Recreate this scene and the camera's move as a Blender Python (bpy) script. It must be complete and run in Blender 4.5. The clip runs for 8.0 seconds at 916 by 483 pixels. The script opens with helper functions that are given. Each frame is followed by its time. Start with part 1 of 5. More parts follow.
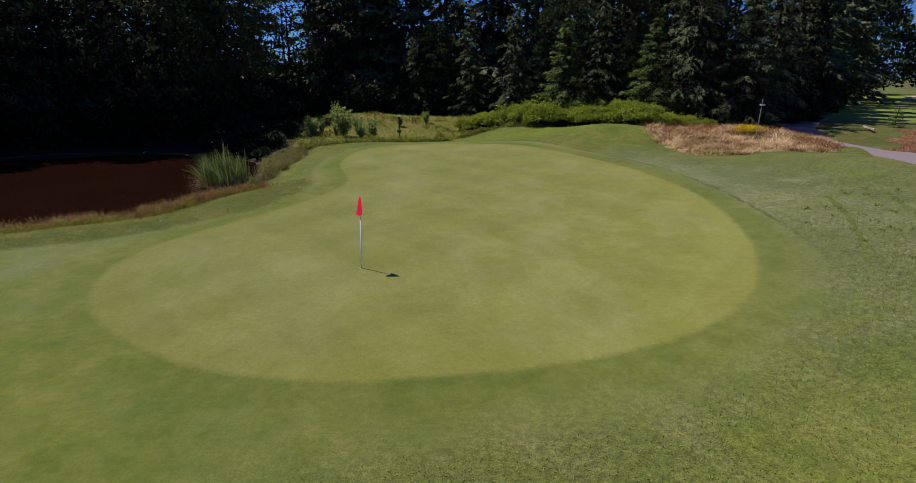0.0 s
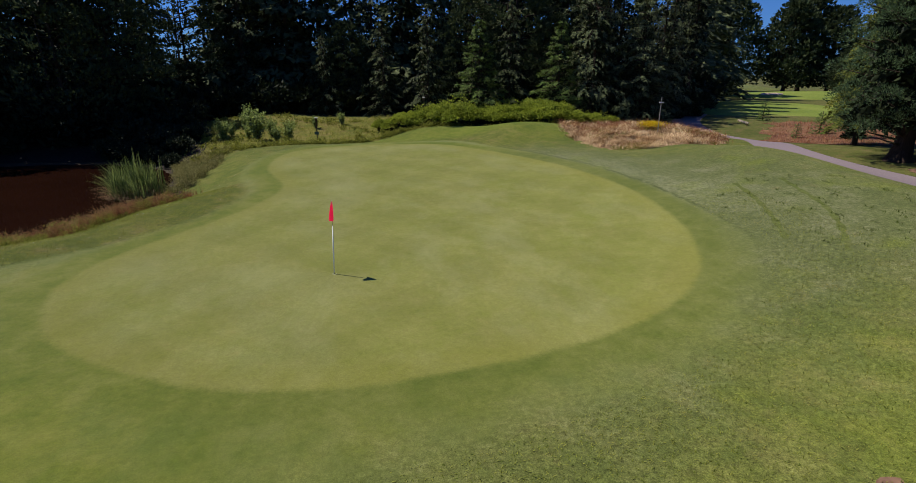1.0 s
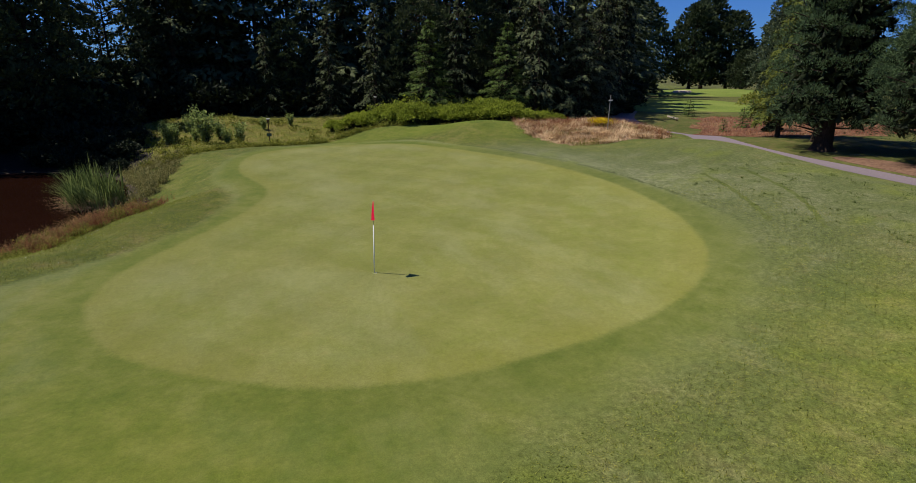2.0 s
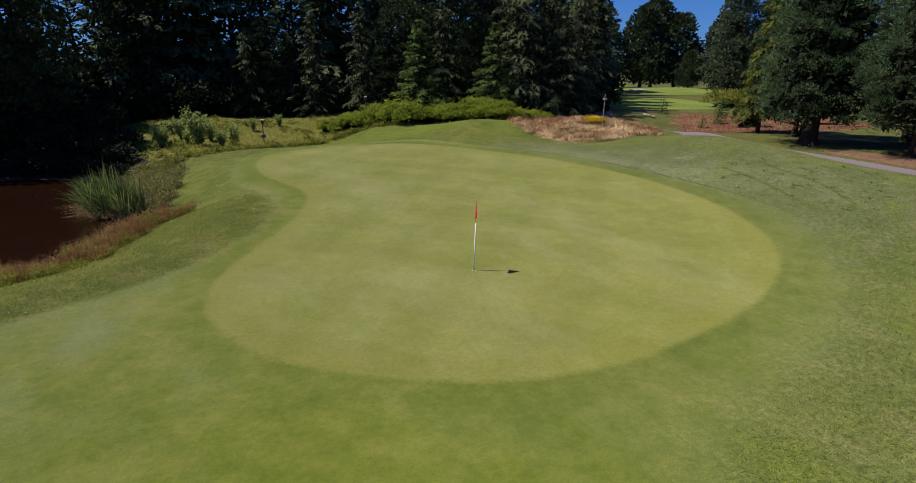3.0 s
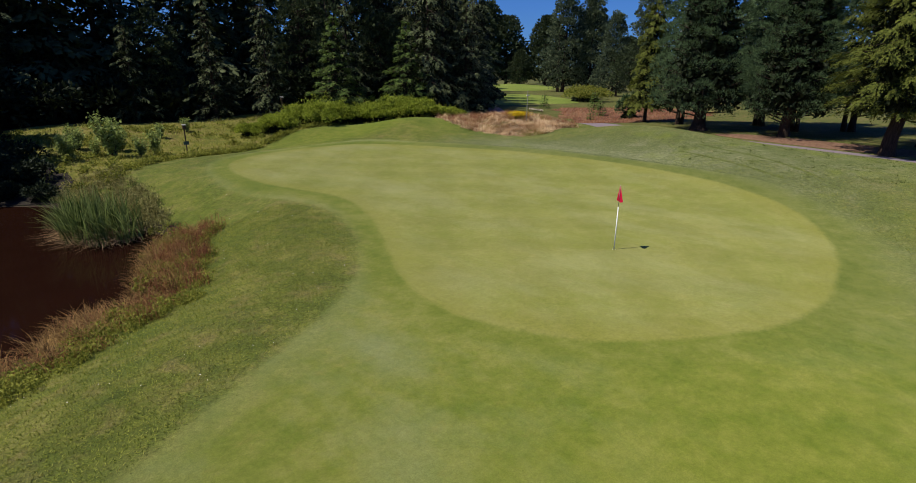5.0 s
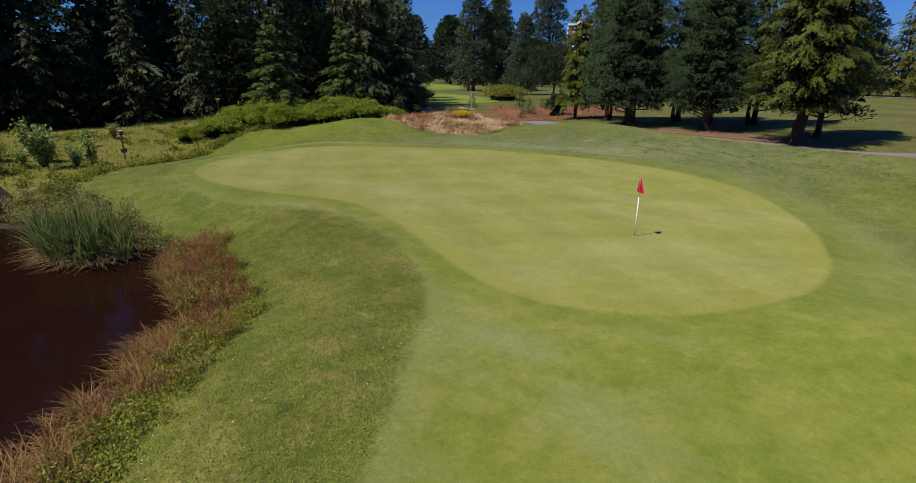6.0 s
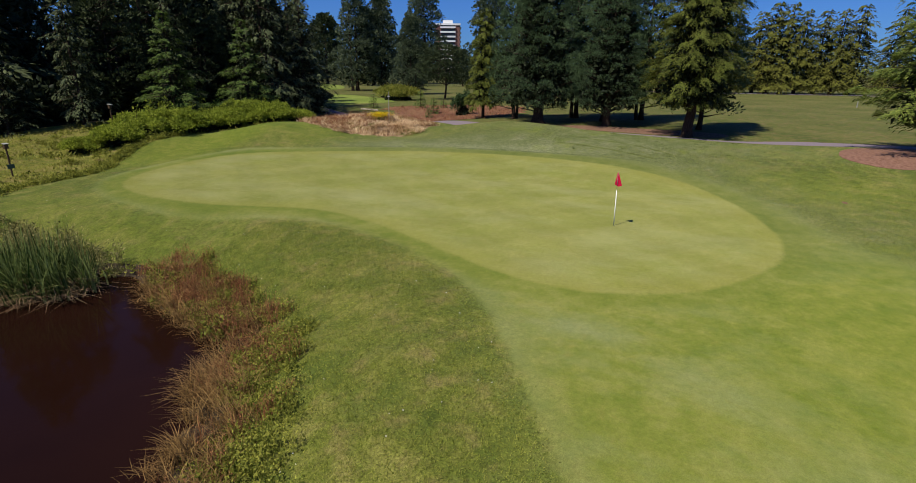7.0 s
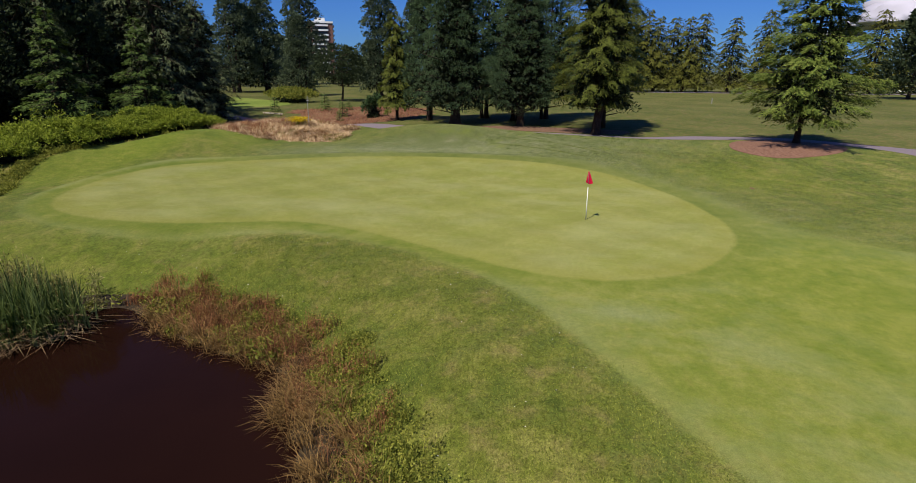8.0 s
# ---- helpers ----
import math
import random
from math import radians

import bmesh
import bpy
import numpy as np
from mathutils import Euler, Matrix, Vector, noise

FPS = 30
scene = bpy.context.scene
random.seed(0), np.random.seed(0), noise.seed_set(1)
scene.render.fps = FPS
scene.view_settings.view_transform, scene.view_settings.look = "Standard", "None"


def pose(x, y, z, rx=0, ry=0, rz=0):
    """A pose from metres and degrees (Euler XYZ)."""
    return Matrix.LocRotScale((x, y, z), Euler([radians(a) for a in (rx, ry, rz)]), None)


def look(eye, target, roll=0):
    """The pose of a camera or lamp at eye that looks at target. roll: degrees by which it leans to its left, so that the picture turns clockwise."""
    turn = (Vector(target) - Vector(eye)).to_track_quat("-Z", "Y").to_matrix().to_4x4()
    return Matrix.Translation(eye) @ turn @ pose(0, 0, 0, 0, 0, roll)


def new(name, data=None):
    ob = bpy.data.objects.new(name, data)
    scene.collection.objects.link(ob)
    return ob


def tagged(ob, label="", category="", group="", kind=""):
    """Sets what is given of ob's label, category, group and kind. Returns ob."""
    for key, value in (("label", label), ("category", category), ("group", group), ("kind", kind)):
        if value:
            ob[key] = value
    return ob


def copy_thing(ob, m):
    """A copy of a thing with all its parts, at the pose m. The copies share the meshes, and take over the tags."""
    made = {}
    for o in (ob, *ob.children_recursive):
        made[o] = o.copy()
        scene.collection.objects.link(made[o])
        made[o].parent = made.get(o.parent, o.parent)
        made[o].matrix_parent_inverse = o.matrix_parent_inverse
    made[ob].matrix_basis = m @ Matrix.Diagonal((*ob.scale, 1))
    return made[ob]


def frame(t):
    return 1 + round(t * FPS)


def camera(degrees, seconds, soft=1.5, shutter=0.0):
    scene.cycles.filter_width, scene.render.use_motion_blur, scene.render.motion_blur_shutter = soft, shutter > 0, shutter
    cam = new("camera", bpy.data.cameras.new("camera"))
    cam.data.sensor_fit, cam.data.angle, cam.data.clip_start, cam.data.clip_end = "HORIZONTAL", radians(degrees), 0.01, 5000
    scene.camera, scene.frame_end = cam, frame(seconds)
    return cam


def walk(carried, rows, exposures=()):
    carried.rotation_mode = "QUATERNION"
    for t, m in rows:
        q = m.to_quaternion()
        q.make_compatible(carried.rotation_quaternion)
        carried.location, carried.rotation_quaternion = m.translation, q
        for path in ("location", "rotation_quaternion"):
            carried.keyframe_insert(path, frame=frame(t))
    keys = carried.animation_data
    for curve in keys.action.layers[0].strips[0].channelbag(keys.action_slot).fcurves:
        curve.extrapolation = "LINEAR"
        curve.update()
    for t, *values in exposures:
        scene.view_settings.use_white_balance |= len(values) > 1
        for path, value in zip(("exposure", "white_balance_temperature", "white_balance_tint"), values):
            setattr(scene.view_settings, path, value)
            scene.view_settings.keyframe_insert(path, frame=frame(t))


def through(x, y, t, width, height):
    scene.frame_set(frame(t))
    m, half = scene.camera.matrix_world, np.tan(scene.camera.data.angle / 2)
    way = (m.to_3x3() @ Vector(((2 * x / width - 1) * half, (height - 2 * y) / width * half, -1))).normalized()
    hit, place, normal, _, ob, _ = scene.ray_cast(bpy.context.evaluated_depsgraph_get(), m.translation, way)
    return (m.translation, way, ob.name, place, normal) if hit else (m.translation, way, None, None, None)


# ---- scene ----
cam = camera(81.4, 8.0, 0.9)
ROWS = [  # seconds, x, y, z, yaw, pitch, roll
    (0, 3.530, -14.126, 5.388, 3.11, -17.66, 0.57),
    (0.5, 2.741, -14.221, 5.461, -1.62, -17.68, 0.57),
    (1, 1.563, -14.438, 5.507, -7.76, -17.69, 0.56),
    (1.5, 0.048, -14.526, 5.532, -12.88, -17.70, 0.56),
    (3, -5.915, -13.267, 5.523, -22.16, -17.74, 0.55),
    (3.5, -8.154, -12.399, 5.510, -26.01, -17.75, 0.54),
    (4, -10.405, -11.382, 5.501, -30.71, -17.76, 0.54),
    (4.5, -12.599, -10.249, 5.499, -36.09, -17.78, 0.53),
    (6, -18.265, -6.129, 5.595, -52.33, -17.81, 0.52),
    (6.5, -19.723, -4.443, 5.677, -59.08, -17.82, 0.51),
    (7, -20.956, -2.588, 5.793, -66.08, -17.84, 0.51),
    (7.5, -22.002, -0.629, 5.947, -72.77, -17.85, 0.51),
    (8, -22.938, 1.268, 6.144, -79.22, -17.86, 0.50),
]
walk(cam, [(t, pose(x, y, z, 0, 0, yaw) @ pose(0, 0, 0, 90 + pitch, 0, 0) @ pose(0, 0, 0, 0, 0, roll)) for t, x, y, z, yaw, pitch, roll in ROWS], [(0.0, 0.12), (4.0, 0.15), (8.0, 0.15)])

# ---------------------------------------------------------------- light
TO_SUN = Vector((-1.15, 0.6, 2.13)).normalized()
sun = new("sun", bpy.data.lights.new("sun", "SUN"))
sun.data.energy, sun.data.angle, sun.data.color = 5.0, radians(0.53), (1.0, 0.94, 0.84)
sun.matrix_world = look(TO_SUN * 60, (0, 0, 0))
world = bpy.data.worlds.new("world")
scene.world = world
world.use_nodes = True
sky = world.node_tree.nodes.new("ShaderNodeTexSky")
sky.sky_type, sky.sun_disc = "NISHITA", False
sky.sun_elevation, sky.sun_rotation = math.asin(TO_SUN.z), math.atan2(TO_SUN.x, TO_SUN.y)
sky.air_density, sky.dust_density, sky.ozone_density, sky.altitude = 1.0, 0.3, 3.0, 50
back = world.node_tree.nodes["Background"]
back.inputs["Strength"].default_value = 0.068
tint = world.node_tree.nodes.new("ShaderNodeMix")  # a deep clear summer blue
tint.data_type, tint.blend_type = "RGBA", "MULTIPLY"
tint.inputs[0].default_value, tint.inputs[7].default_value = 1.0, (0.27, 0.56, 1.22, 1.0)
world.node_tree.links.new(sky.outputs[0], tint.inputs[6])
world.node_tree.links.new(tint.outputs[2], back.inputs["Color"])


# ---------------------------------------------------------------- materials
class Nodes:
    """A small writer of node trees: node(type, inputs by name, settings)."""

    def __init__(self, name):
        self.mat = bpy.data.materials.new(name)
        self.mat.use_nodes = True
        self.tree = self.mat.node_tree
        self.tree.nodes.clear()
        self.out = self.tree.nodes.new("ShaderNodeOutputMaterial")
        self.coord = None

    def put(self, socket, value):
        if isinstance(value, bpy.types.NodeSocket):
            self.tree.links.new(value, socket)
        elif isinstance(value, (tuple, list)) and socket.type == "RGBA":
            socket.default_value = (*value, 1.0)[:4]
        else:
            socket.default_value = value

    def node(self, kind, **inputs):
        n = self.tree.nodes.new("ShaderNode" + kind)
        for key, value in inputs.items():
            self.put(n.inputs[key.replace("_", " ")], value)
        return n

    def place(self):
        if self.coord is None:
            self.coord = self.tree.nodes.new("ShaderNodeNewGeometry")
        return self.coord.outputs["Position"]

    def noise(self, scale, detail=4.0, rough=0.55, stretch=None, turn=0.0):
        at = self.place()
        if stretch:
            m = self.node("Mapping", Vector=at, Scale=stretch, Rotation=(0, 0, radians(turn)))
            at = m.outputs[0]
        return self.node("TexNoise", Vector=at, Scale=scale, Detail=detail, Roughness=rough).outputs["Fac"]

    def ramp(self, fac, *stops):
        n = self.tree.nodes.new("ShaderNodeValToRGB")
        self.tree.links.new(fac, n.inputs[0])
        el = n.color_ramp.elements
        while len(el) < len(stops):
            el.new(0.5)
        for e, (at, colour) in zip(el, stops):
            e.position, e.color = at, (*colour, 1.0) if isinstance(colour, tuple) else (colour, colour, colour, 1.0)
        return n.outputs[0]

    def mix(self, fac, a, b, blend="MIX"):
        n = self.tree.nodes.new("ShaderNodeMix")
        n.data_type, n.blend_type = "RGBA", blend
        self.put(n.inputs[0], fac)
        self.put(n.inputs[6], a)
        self.put(n.inputs[7], b)
        return n.outputs[2]

    def maths(self, op, a, b=0.0):
        n = self.tree.nodes.new("ShaderNodeMath")
        n.operation = op
        self.put(n.inputs[0], a)
        self.put(n.inputs[1], b)
        return n.outputs[0]

    def bump(self, height, strength, distance):
        return self.node("Bump", Strength=strength, Distance=distance, Height=height).outputs[0]

    def surface(self, colour, rough=0.8, normal=None, metal=0.0, specular=0.3, through=0.0, diffuse=0.0, sheen=0.0):
        p = self.node("BsdfPrincipled", Base_Color=colour, Roughness=rough, Metallic=metal, Specular_IOR_Level=specular, Diffuse_Roughness=diffuse)
        if sheen > 0:
            self.put(p.inputs["Sheen Weight"], sheen)
            self.put(p.inputs["Sheen Roughness"], 0.5)
            self.put(p.inputs["Sheen Tint"], (0.85, 0.88, 0.50))
        if normal is not None:
            self.put(p.inputs["Normal"], normal)
        out = p.outputs[0]
        if through > 0:
            t = self.node("BsdfTranslucent", Color=colour)
            m = self.tree.nodes.new("ShaderNodeMixShader")
            m.inputs[0].default_value = through
            self.tree.links.new(out, m.inputs[1])
            self.tree.links.new(t.outputs[0], m.inputs[2])
            out = m.outputs[0]
        self.tree.links.new(out, self.out.inputs["Surface"])
        return self.mat


def turf(name, dark, mid, light, patch=0.35, grain=26.0, relief=0.02, strength=0.5, dry=None, mottle=0.25, crisp=0.3):
    """Mown grass: patches some metres wide, tufts some centimetres wide, and a fine relief."""
    n = Nodes(name)
    broad, tuft = n.noise(patch, 5, 0.6), n.noise(grain, 3, 0.7)
    middle = n.noise(2.6, 5, 0.62)
    colour = n.ramp(n.mix(0.45, broad, middle), (0.39, dark), (0.5, mid), (0.61, light))
    if dry:
        colour = n.mix(n.ramp(n.noise(1.15, 6, 0.68), (0.49, 0.0), (0.70, 0.6)), colour, dry)
    colour = n.mix(crisp, colour, n.ramp(tuft, (0.34, 0.30), (0.66, 1.0)), "MULTIPLY")
    colour = n.mix(crisp, colour, n.ramp(n.noise(grain * 2.4, 2, 0.6), (0.36, 0.40), (0.62, 1.0)), "MULTIPLY")
    colour = n.mix(crisp, colour, (1.55, 1.55, 1.55), "MULTIPLY")
    colour = n.mix(mottle, colour, n.ramp(n.noise(7.5, 4, 0.7), (0.32, 0.15), (0.68, 0.82)), "SOFT_LIGHT")
    relief_map = n.mix(0.5, tuft, n.noise(grain * 3.1, 2, 0.6))
    return n.surface(colour, 0.9, n.bump(relief_map, strength, relief), specular=0.12, diffuse=0.5)


def mown():
    """The mown ground: putting green, the ring round it, the fringe and the rough, which run into one another over a hand's width."""
    n = Nodes("mown_turf")

    def plan(name):
        a = n.tree.nodes.new("ShaderNodeAttribute")
        a.attribute_name = name
        return a.outputs["Fac"]

    def step(value, lo, hi):
        m = n.node("MapRange", Value=value, From_Min=lo, From_Max=hi)
        m.interpolation_type = "SMOOTHSTEP"
        return m.outputs[0]

    def wander(value, wide, fine):
        value = n.maths("ADD", value, n.maths("MULTIPLY", n.maths("SUBTRACT", n.noise(1.1, 3), 0.5), wide))
        return n.maths("ADD", value, n.maths("MULTIPLY", n.maths("SUBTRACT", n.noise(11.0, 3, 0.7), 0.5), fine))

    green, fringe = wander(plan("green_edge"), 0.22, 0.22), wander(plan("fringe_edge"), 0.40, 0.45)
    dryness, lush = plan("dryness"), plan("lushness")
    broad, middle, small = n.noise(0.30, 5, 0.6), n.noise(1.7, 5, 0.62), n.noise(7.5, 4, 0.7)
    tuft, fine = n.noise(25.0, 3, 0.7), n.noise(60.0, 2, 0.6)
    patch = n.mix(0.5, broad, middle)
    streak = n.mix(0.5, n.noise(0.22, 4, 0.6, (1.0, 0.45, 1.0), 52.0), n.noise(0.5, 5, 0.65, (1.0, 0.6, 1.0), -30.0))
    # the putting green
    putting = n.ramp(patch, (0.38, (0.166, 0.181, 0.032)), (0.5, (0.190, 0.196, 0.043)), (0.62, (0.220, 0.217, 0.056)))
    putting = n.mix(n.ramp(streak, (0.47, 0.0), (0.64, 0.6)), putting, (0.262, 0.262, 0.105))
    putting = n.mix(n.ramp(n.noise(3.4, 6, 0.7), (0.60, 0.0), (0.74, 0.35)), putting, (0.27, 0.205, 0.060))
    for turn in (38.0, -47.0):
        m = n.node("Mapping", Vector=n.place(), Rotation=(0, 0, radians(turn)))
        w = n.node("TexWave", Vector=m.outputs[0], Scale=0.11, Distortion=3.0, Detail=2.0, Detail_Scale=0.6)
        putting = n.mix(0.075, putting, n.ramp(w.outputs["Fac"], (0.30, 0.28), (0.70, 0.74)), "SOFT_LIGHT")
    putting = n.mix(n.maths("MULTIPLY", step(green, -1.3, -0.2), 0.35), putting, (0.196, 0.190, 0.029))
    # the ring, and the fringe beyond it
    ring = n.ramp(patch, (0.38, (0.096, 0.128, 0.013)), (0.5, (0.132, 0.154, 0.020)), (0.62, (0.172, 0.184, 0.036)))
    dull = n.ramp(patch, (0.38, (0.090, 0.107, 0.020)), (0.62, (0.140, 0.152, 0.040)))
    ring = n.mix(n.maths("MULTIPLY", dryness, 0.7), ring, dull)
    close = n.ramp(patch, (0.38, (0.106, 0.138, 0.015)), (0.5, (0.147, 0.166, 0.026)), (0.62, (0.194, 0.197, 0.046)))
    close = n.mix(n.ramp(streak, (0.46, 0.0), (0.62, 0.72)), close, (0.194, 0.210, 0.088))
    close = n.mix(n.ramp(n.noise(2.2, 6, 0.7), (0.57, 0.0), (0.74, 0.4)), close, (0.235, 0.205, 0.050))
    close = n.mix(n.maths("MULTIPLY", step(fringe, -0.9, -0.1), 0.40), close, (0.200, 0.212, 0.078))
    close = n.mix(n.maths("MULTIPLY", dryness, 0.8), close, dull)
    close = n.mix(lush, close, n.ramp(patch, (0.38, (0.104, 0.138, 0.010)), (0.62, (0.182, 0.194, 0.026))))
    # the rough: green by the pond, greyer and drier on the rise, lush behind the green
    rough = n.ramp(patch, (0.39, (0.070, 0.094, 0.010)), (0.5, (0.126, 0.142, 0.019)), (0.61, (0.192, 0.188, 0.041)))
    rough = n.mix(n.ramp(n.noise(1.15, 6, 0.68), (0.50, 0.0), (0.70, 0.6)), rough, (0.250, 0.186, 0.076))
    rough = n.mix(n.ramp(n.noise(0.75, 6, 0.68), (0.47, 0.0), (0.62, 0.65)), rough, (0.074, 0.104, 0.013))
    pale = n.ramp(n.mix(0.3, n.noise(0.55, 5, 0.65), small), (0.34, (0.086, 0.107, 0.030)), (0.5, (0.127, 0.143, 0.047)), (0.66, (0.190, 0.195, 0.094)))
    pale = n.mix(n.ramp(n.noise(0.42, 5, 0.6), (0.52, 0.0), (0.66, 0.7)), pale, (0.150, 0.180, 0.026))
    pale = n.mix(n.ramp(n.noise(0.8, 6, 0.7), (0.60, 0.0), (0.74, 0.5)), pale, (0.265, 0.200, 0.090))
    rough = n.mix(dryness, rough, pale)
    # sheen of bent grass, put into the colour as a streaky pale band
    silvery = n.maths("MULTIPLY", plan("sheen_band"), n.ramp(n.mix(0.5, n.noise(0.8, 5, 0.65, (1.0, 0.35, 1.0), 20.0), n.noise(3.0, 4, 0.65)), (0.40, 0.15), (0.60, 1.0)))
    rough = n.mix(silvery, rough, (0.235, 0.245, 0.125))
    close = n.mix(n.maths("MULTIPLY", silvery, 0.6), close, (0.215, 0.228, 0.105))
    rough = n.mix(lush, rough, n.ramp(patch, (0.36, (0.100, 0.138, 0.009)), (0.5, (0.136, 0.168, 0.014)), (0.64, (0.186, 0.198, 0.028))))
    rim = n.maths("MULTIPLY", step(fringe, 0.0, 0.05), n.maths("SUBTRACT", 1.0, step(fringe, 0.10, 0.22)))
    vague = plan("vagueness")
    rim = n.maths("MULTIPLY", rim, n.maths("SUBTRACT", 1.0, vague))
    rim = n.maths("MULTIPLY", rim, n.maths("ADD", n.maths("MULTIPLY", dryness, 0.75), 0.02))
    rough = n.mix(n.maths("MULTIPLY", rim, n.ramp(n.noise(0.7, 4), (0.40, 0.2), (0.55, 1.0))), rough, (0.045, 0.062, 0.012))
    in_rough = n.mix(vague, step(fringe, -0.16, 0.18), step(n.maths("ADD", fringe, n.maths("MULTIPLY", n.maths("SUBTRACT", middle, 0.5), 2.5)), -1.5, 1.3))
    colour = n.mix(step(green, -0.12, 0.16), putting, ring)
    colour = n.mix(step(green, 0.5, 1.5), colour, close)
    colour = n.mix(in_rough, colour, rough)
    crisp = n.maths("ADD", n.maths("MULTIPLY", in_rough, n.maths("SUBTRACT", 0.50, n.maths("MULTIPLY", lush, 0.25))), 0.21)
    colour = n.mix(crisp, colour, n.ramp(tuft, (0.34, 0.30), (0.66, 1.0)), "MULTIPLY")
    colour = n.mix(crisp, colour, n.ramp(fine, (0.36, 0.40), (0.62, 1.0)), "MULTIPLY")
    colour = n.mix(crisp, colour, (1.55, 1.55, 1.55), "MULTIPLY")
    colour = n.mix(n.maths("MULTIPLY", crisp, 0.8), colour, n.ramp(small, (0.32, 0.15), (0.68, 0.82)), "SOFT_LIGHT")
    relief = n.bump(n.mix(0.5, tuft, fine), 0.7, n.maths("MULTIPLY", crisp, 0.04))
    return n.surface(colour, 0.9, relief, specular=0.12, diffuse=0.5, sheen=0.11)


def leafy(name, dark, light, through=0.25, rough=0.55, dry=None, each=1.0):
    """Leaves and needles, every clump a little different."""
    n = Nodes(name)
    own = n.node("NewGeometry").outputs["Random Per Island"]
    own = n.maths("ADD", n.maths("MULTIPLY", own, each), 0.5 - each * 0.5)
    colour = n.mix(own, dark, light)
    colour = n.mix(0.5, colour, n.ramp(n.noise(0.8, 3), (0.3, 0.25), (0.7, 0.75)), "SOFT_LIGHT")
    if dry:
        colour = n.mix(n.ramp(n.noise(1.15, 6, 0.68), (0.52, 0.0), (0.74, 0.45)), colour, dry)
    return n.surface(colour, rough, specular=0.08, through=through * 0.7)


def grained(name, dark, light, scale=9.0, rough=0.85, relief=0.03, stretch=None, strength=0.6):
    n = Nodes(name)
    fac = n.noise(scale, 6, 0.65, stretch)
    colour = n.ramp(fac, (0.3, dark), (0.7, light))
    return n.surface(colour, rough, n.bump(fac, strength, relief), specular=0.2)


M_MOWN = mown()
M_TRACK = turf("track_turf", (0.092, 0.114, 0.026), (0.118, 0.138, 0.036), (0.150, 0.164, 0.058), 0.28, 24.0, 0.02, 0.7, mottle=0.4, crisp=0.5)
M_MEADOW = turf("meadow_turf", (0.10, 0.118, 0.016), (0.165, 0.165, 0.028), (0.24, 0.20, 0.06), 0.5, 9.0, 0.05, 0.8, dry=(0.26, 0.18, 0.08))
M_STRAW = turf("straw_turf", (0.19, 0.11, 0.055), (0.34, 0.215, 0.12), (0.50, 0.36, 0.22), 0.9, 9.0, 0.08, 1.0, dry=(0.16, 0.17, 0.04), mottle=0.6, crisp=0.6)
M_MULCH = grained("bark_mulch", (0.12, 0.058, 0.036), (0.255, 0.138, 0.092), 6.0)
M_DRYGRASS = turf("dry_grass_turf", (0.110, 0.046, 0.028), (0.190, 0.086, 0.050), (0.27, 0.145, 0.08), 0.35, 8.0, 0.06, 1.0, dry=(0.15, 0.15, 0.04), mottle=0.6, crisp=0.6)
M_DEADREED = leafy("dead_reed_stalks", (0.20, 0.12, 0.06), (0.44, 0.32, 0.18), 0.3)
M_RUSTGRASS = leafy("rust_grass_blades", (0.18, 0.066, 0.034), (0.44, 0.22, 0.12), 0.36)
M_LITTER = grained("needle_litter", (0.095, 0.050, 0.032), (0.23, 0.135, 0.084), 5.0)
# leaf mould, taken near black so that the wood's shade is in its colour
M_SOIL = grained("shade_dark_mould", (0.007, 0.005, 0.004), (0.024, 0.017, 0.011), 3.0)
# leaves and crown filler with shade put into their near-black colour
M_SHADE = leafy("shade_coloured_leaves", (0.010, 0.016, 0.008), (0.032, 0.042, 0.018), 0.15)
M_PATH = grained("asphalt_path", (0.155, 0.122, 0.134), (0.225, 0.182, 0.196), 14.0, 0.9, 0.004)
M_SAND = grained("bunker_sand", (0.40, 0.31, 0.23), (0.52, 0.41, 0.31), 2.0)
M_BARK = grained("tree_bark", (0.022, 0.015, 0.011), (0.072, 0.047, 0.033), 5.0, 0.95, 0.06, (3.0, 3.0, 0.5))
M_POLE = grained("white_paint", (0.74, 0.74, 0.70), (0.82, 0.82, 0.79), 30.0, 0.4, 0.0005)
M_TIMBER = grained("weathered_timber", (0.05, 0.032, 0.02), (0.13, 0.085, 0.05), 22.0, 0.9, 0.004, (4, 4, 0.6))
M_METAL = grained("grey_post", (0.22, 0.22, 0.20), (0.36, 0.35, 0.31), 20.0, 0.55, 0.001)
M_FLAG = leafy("red_cloth", (0.94, 0.018, 0.080), (0.97, 0.028, 0.110), 0.85, 0.8)
M_SEQUOIA = leafy("sequoia_needles", (0.052, 0.092, 0.042), (0.118, 0.170, 0.076), 0.24, 0.7, each=0.5)
M_FARFIR = leafy("far_conifer_sprays", (0.084, 0.094, 0.017), (0.178, 0.174, 0.032), 0.34, 0.7, each=0.5)
M_POPLAR = leafy("poplar_leaves", (0.045, 0.070, 0.038), (0.150, 0.180, 0.095), 0.3)
M_CEDAR = leafy("cedar_sprays", (0.055, 0.080, 0.016), (0.176, 0.188, 0.034), 0.34, 0.7, each=0.65)
M_DEODAR = leafy("deodar_needles", (0.070, 0.112, 0.020), (0.230, 0.270, 0.055), 0.40)
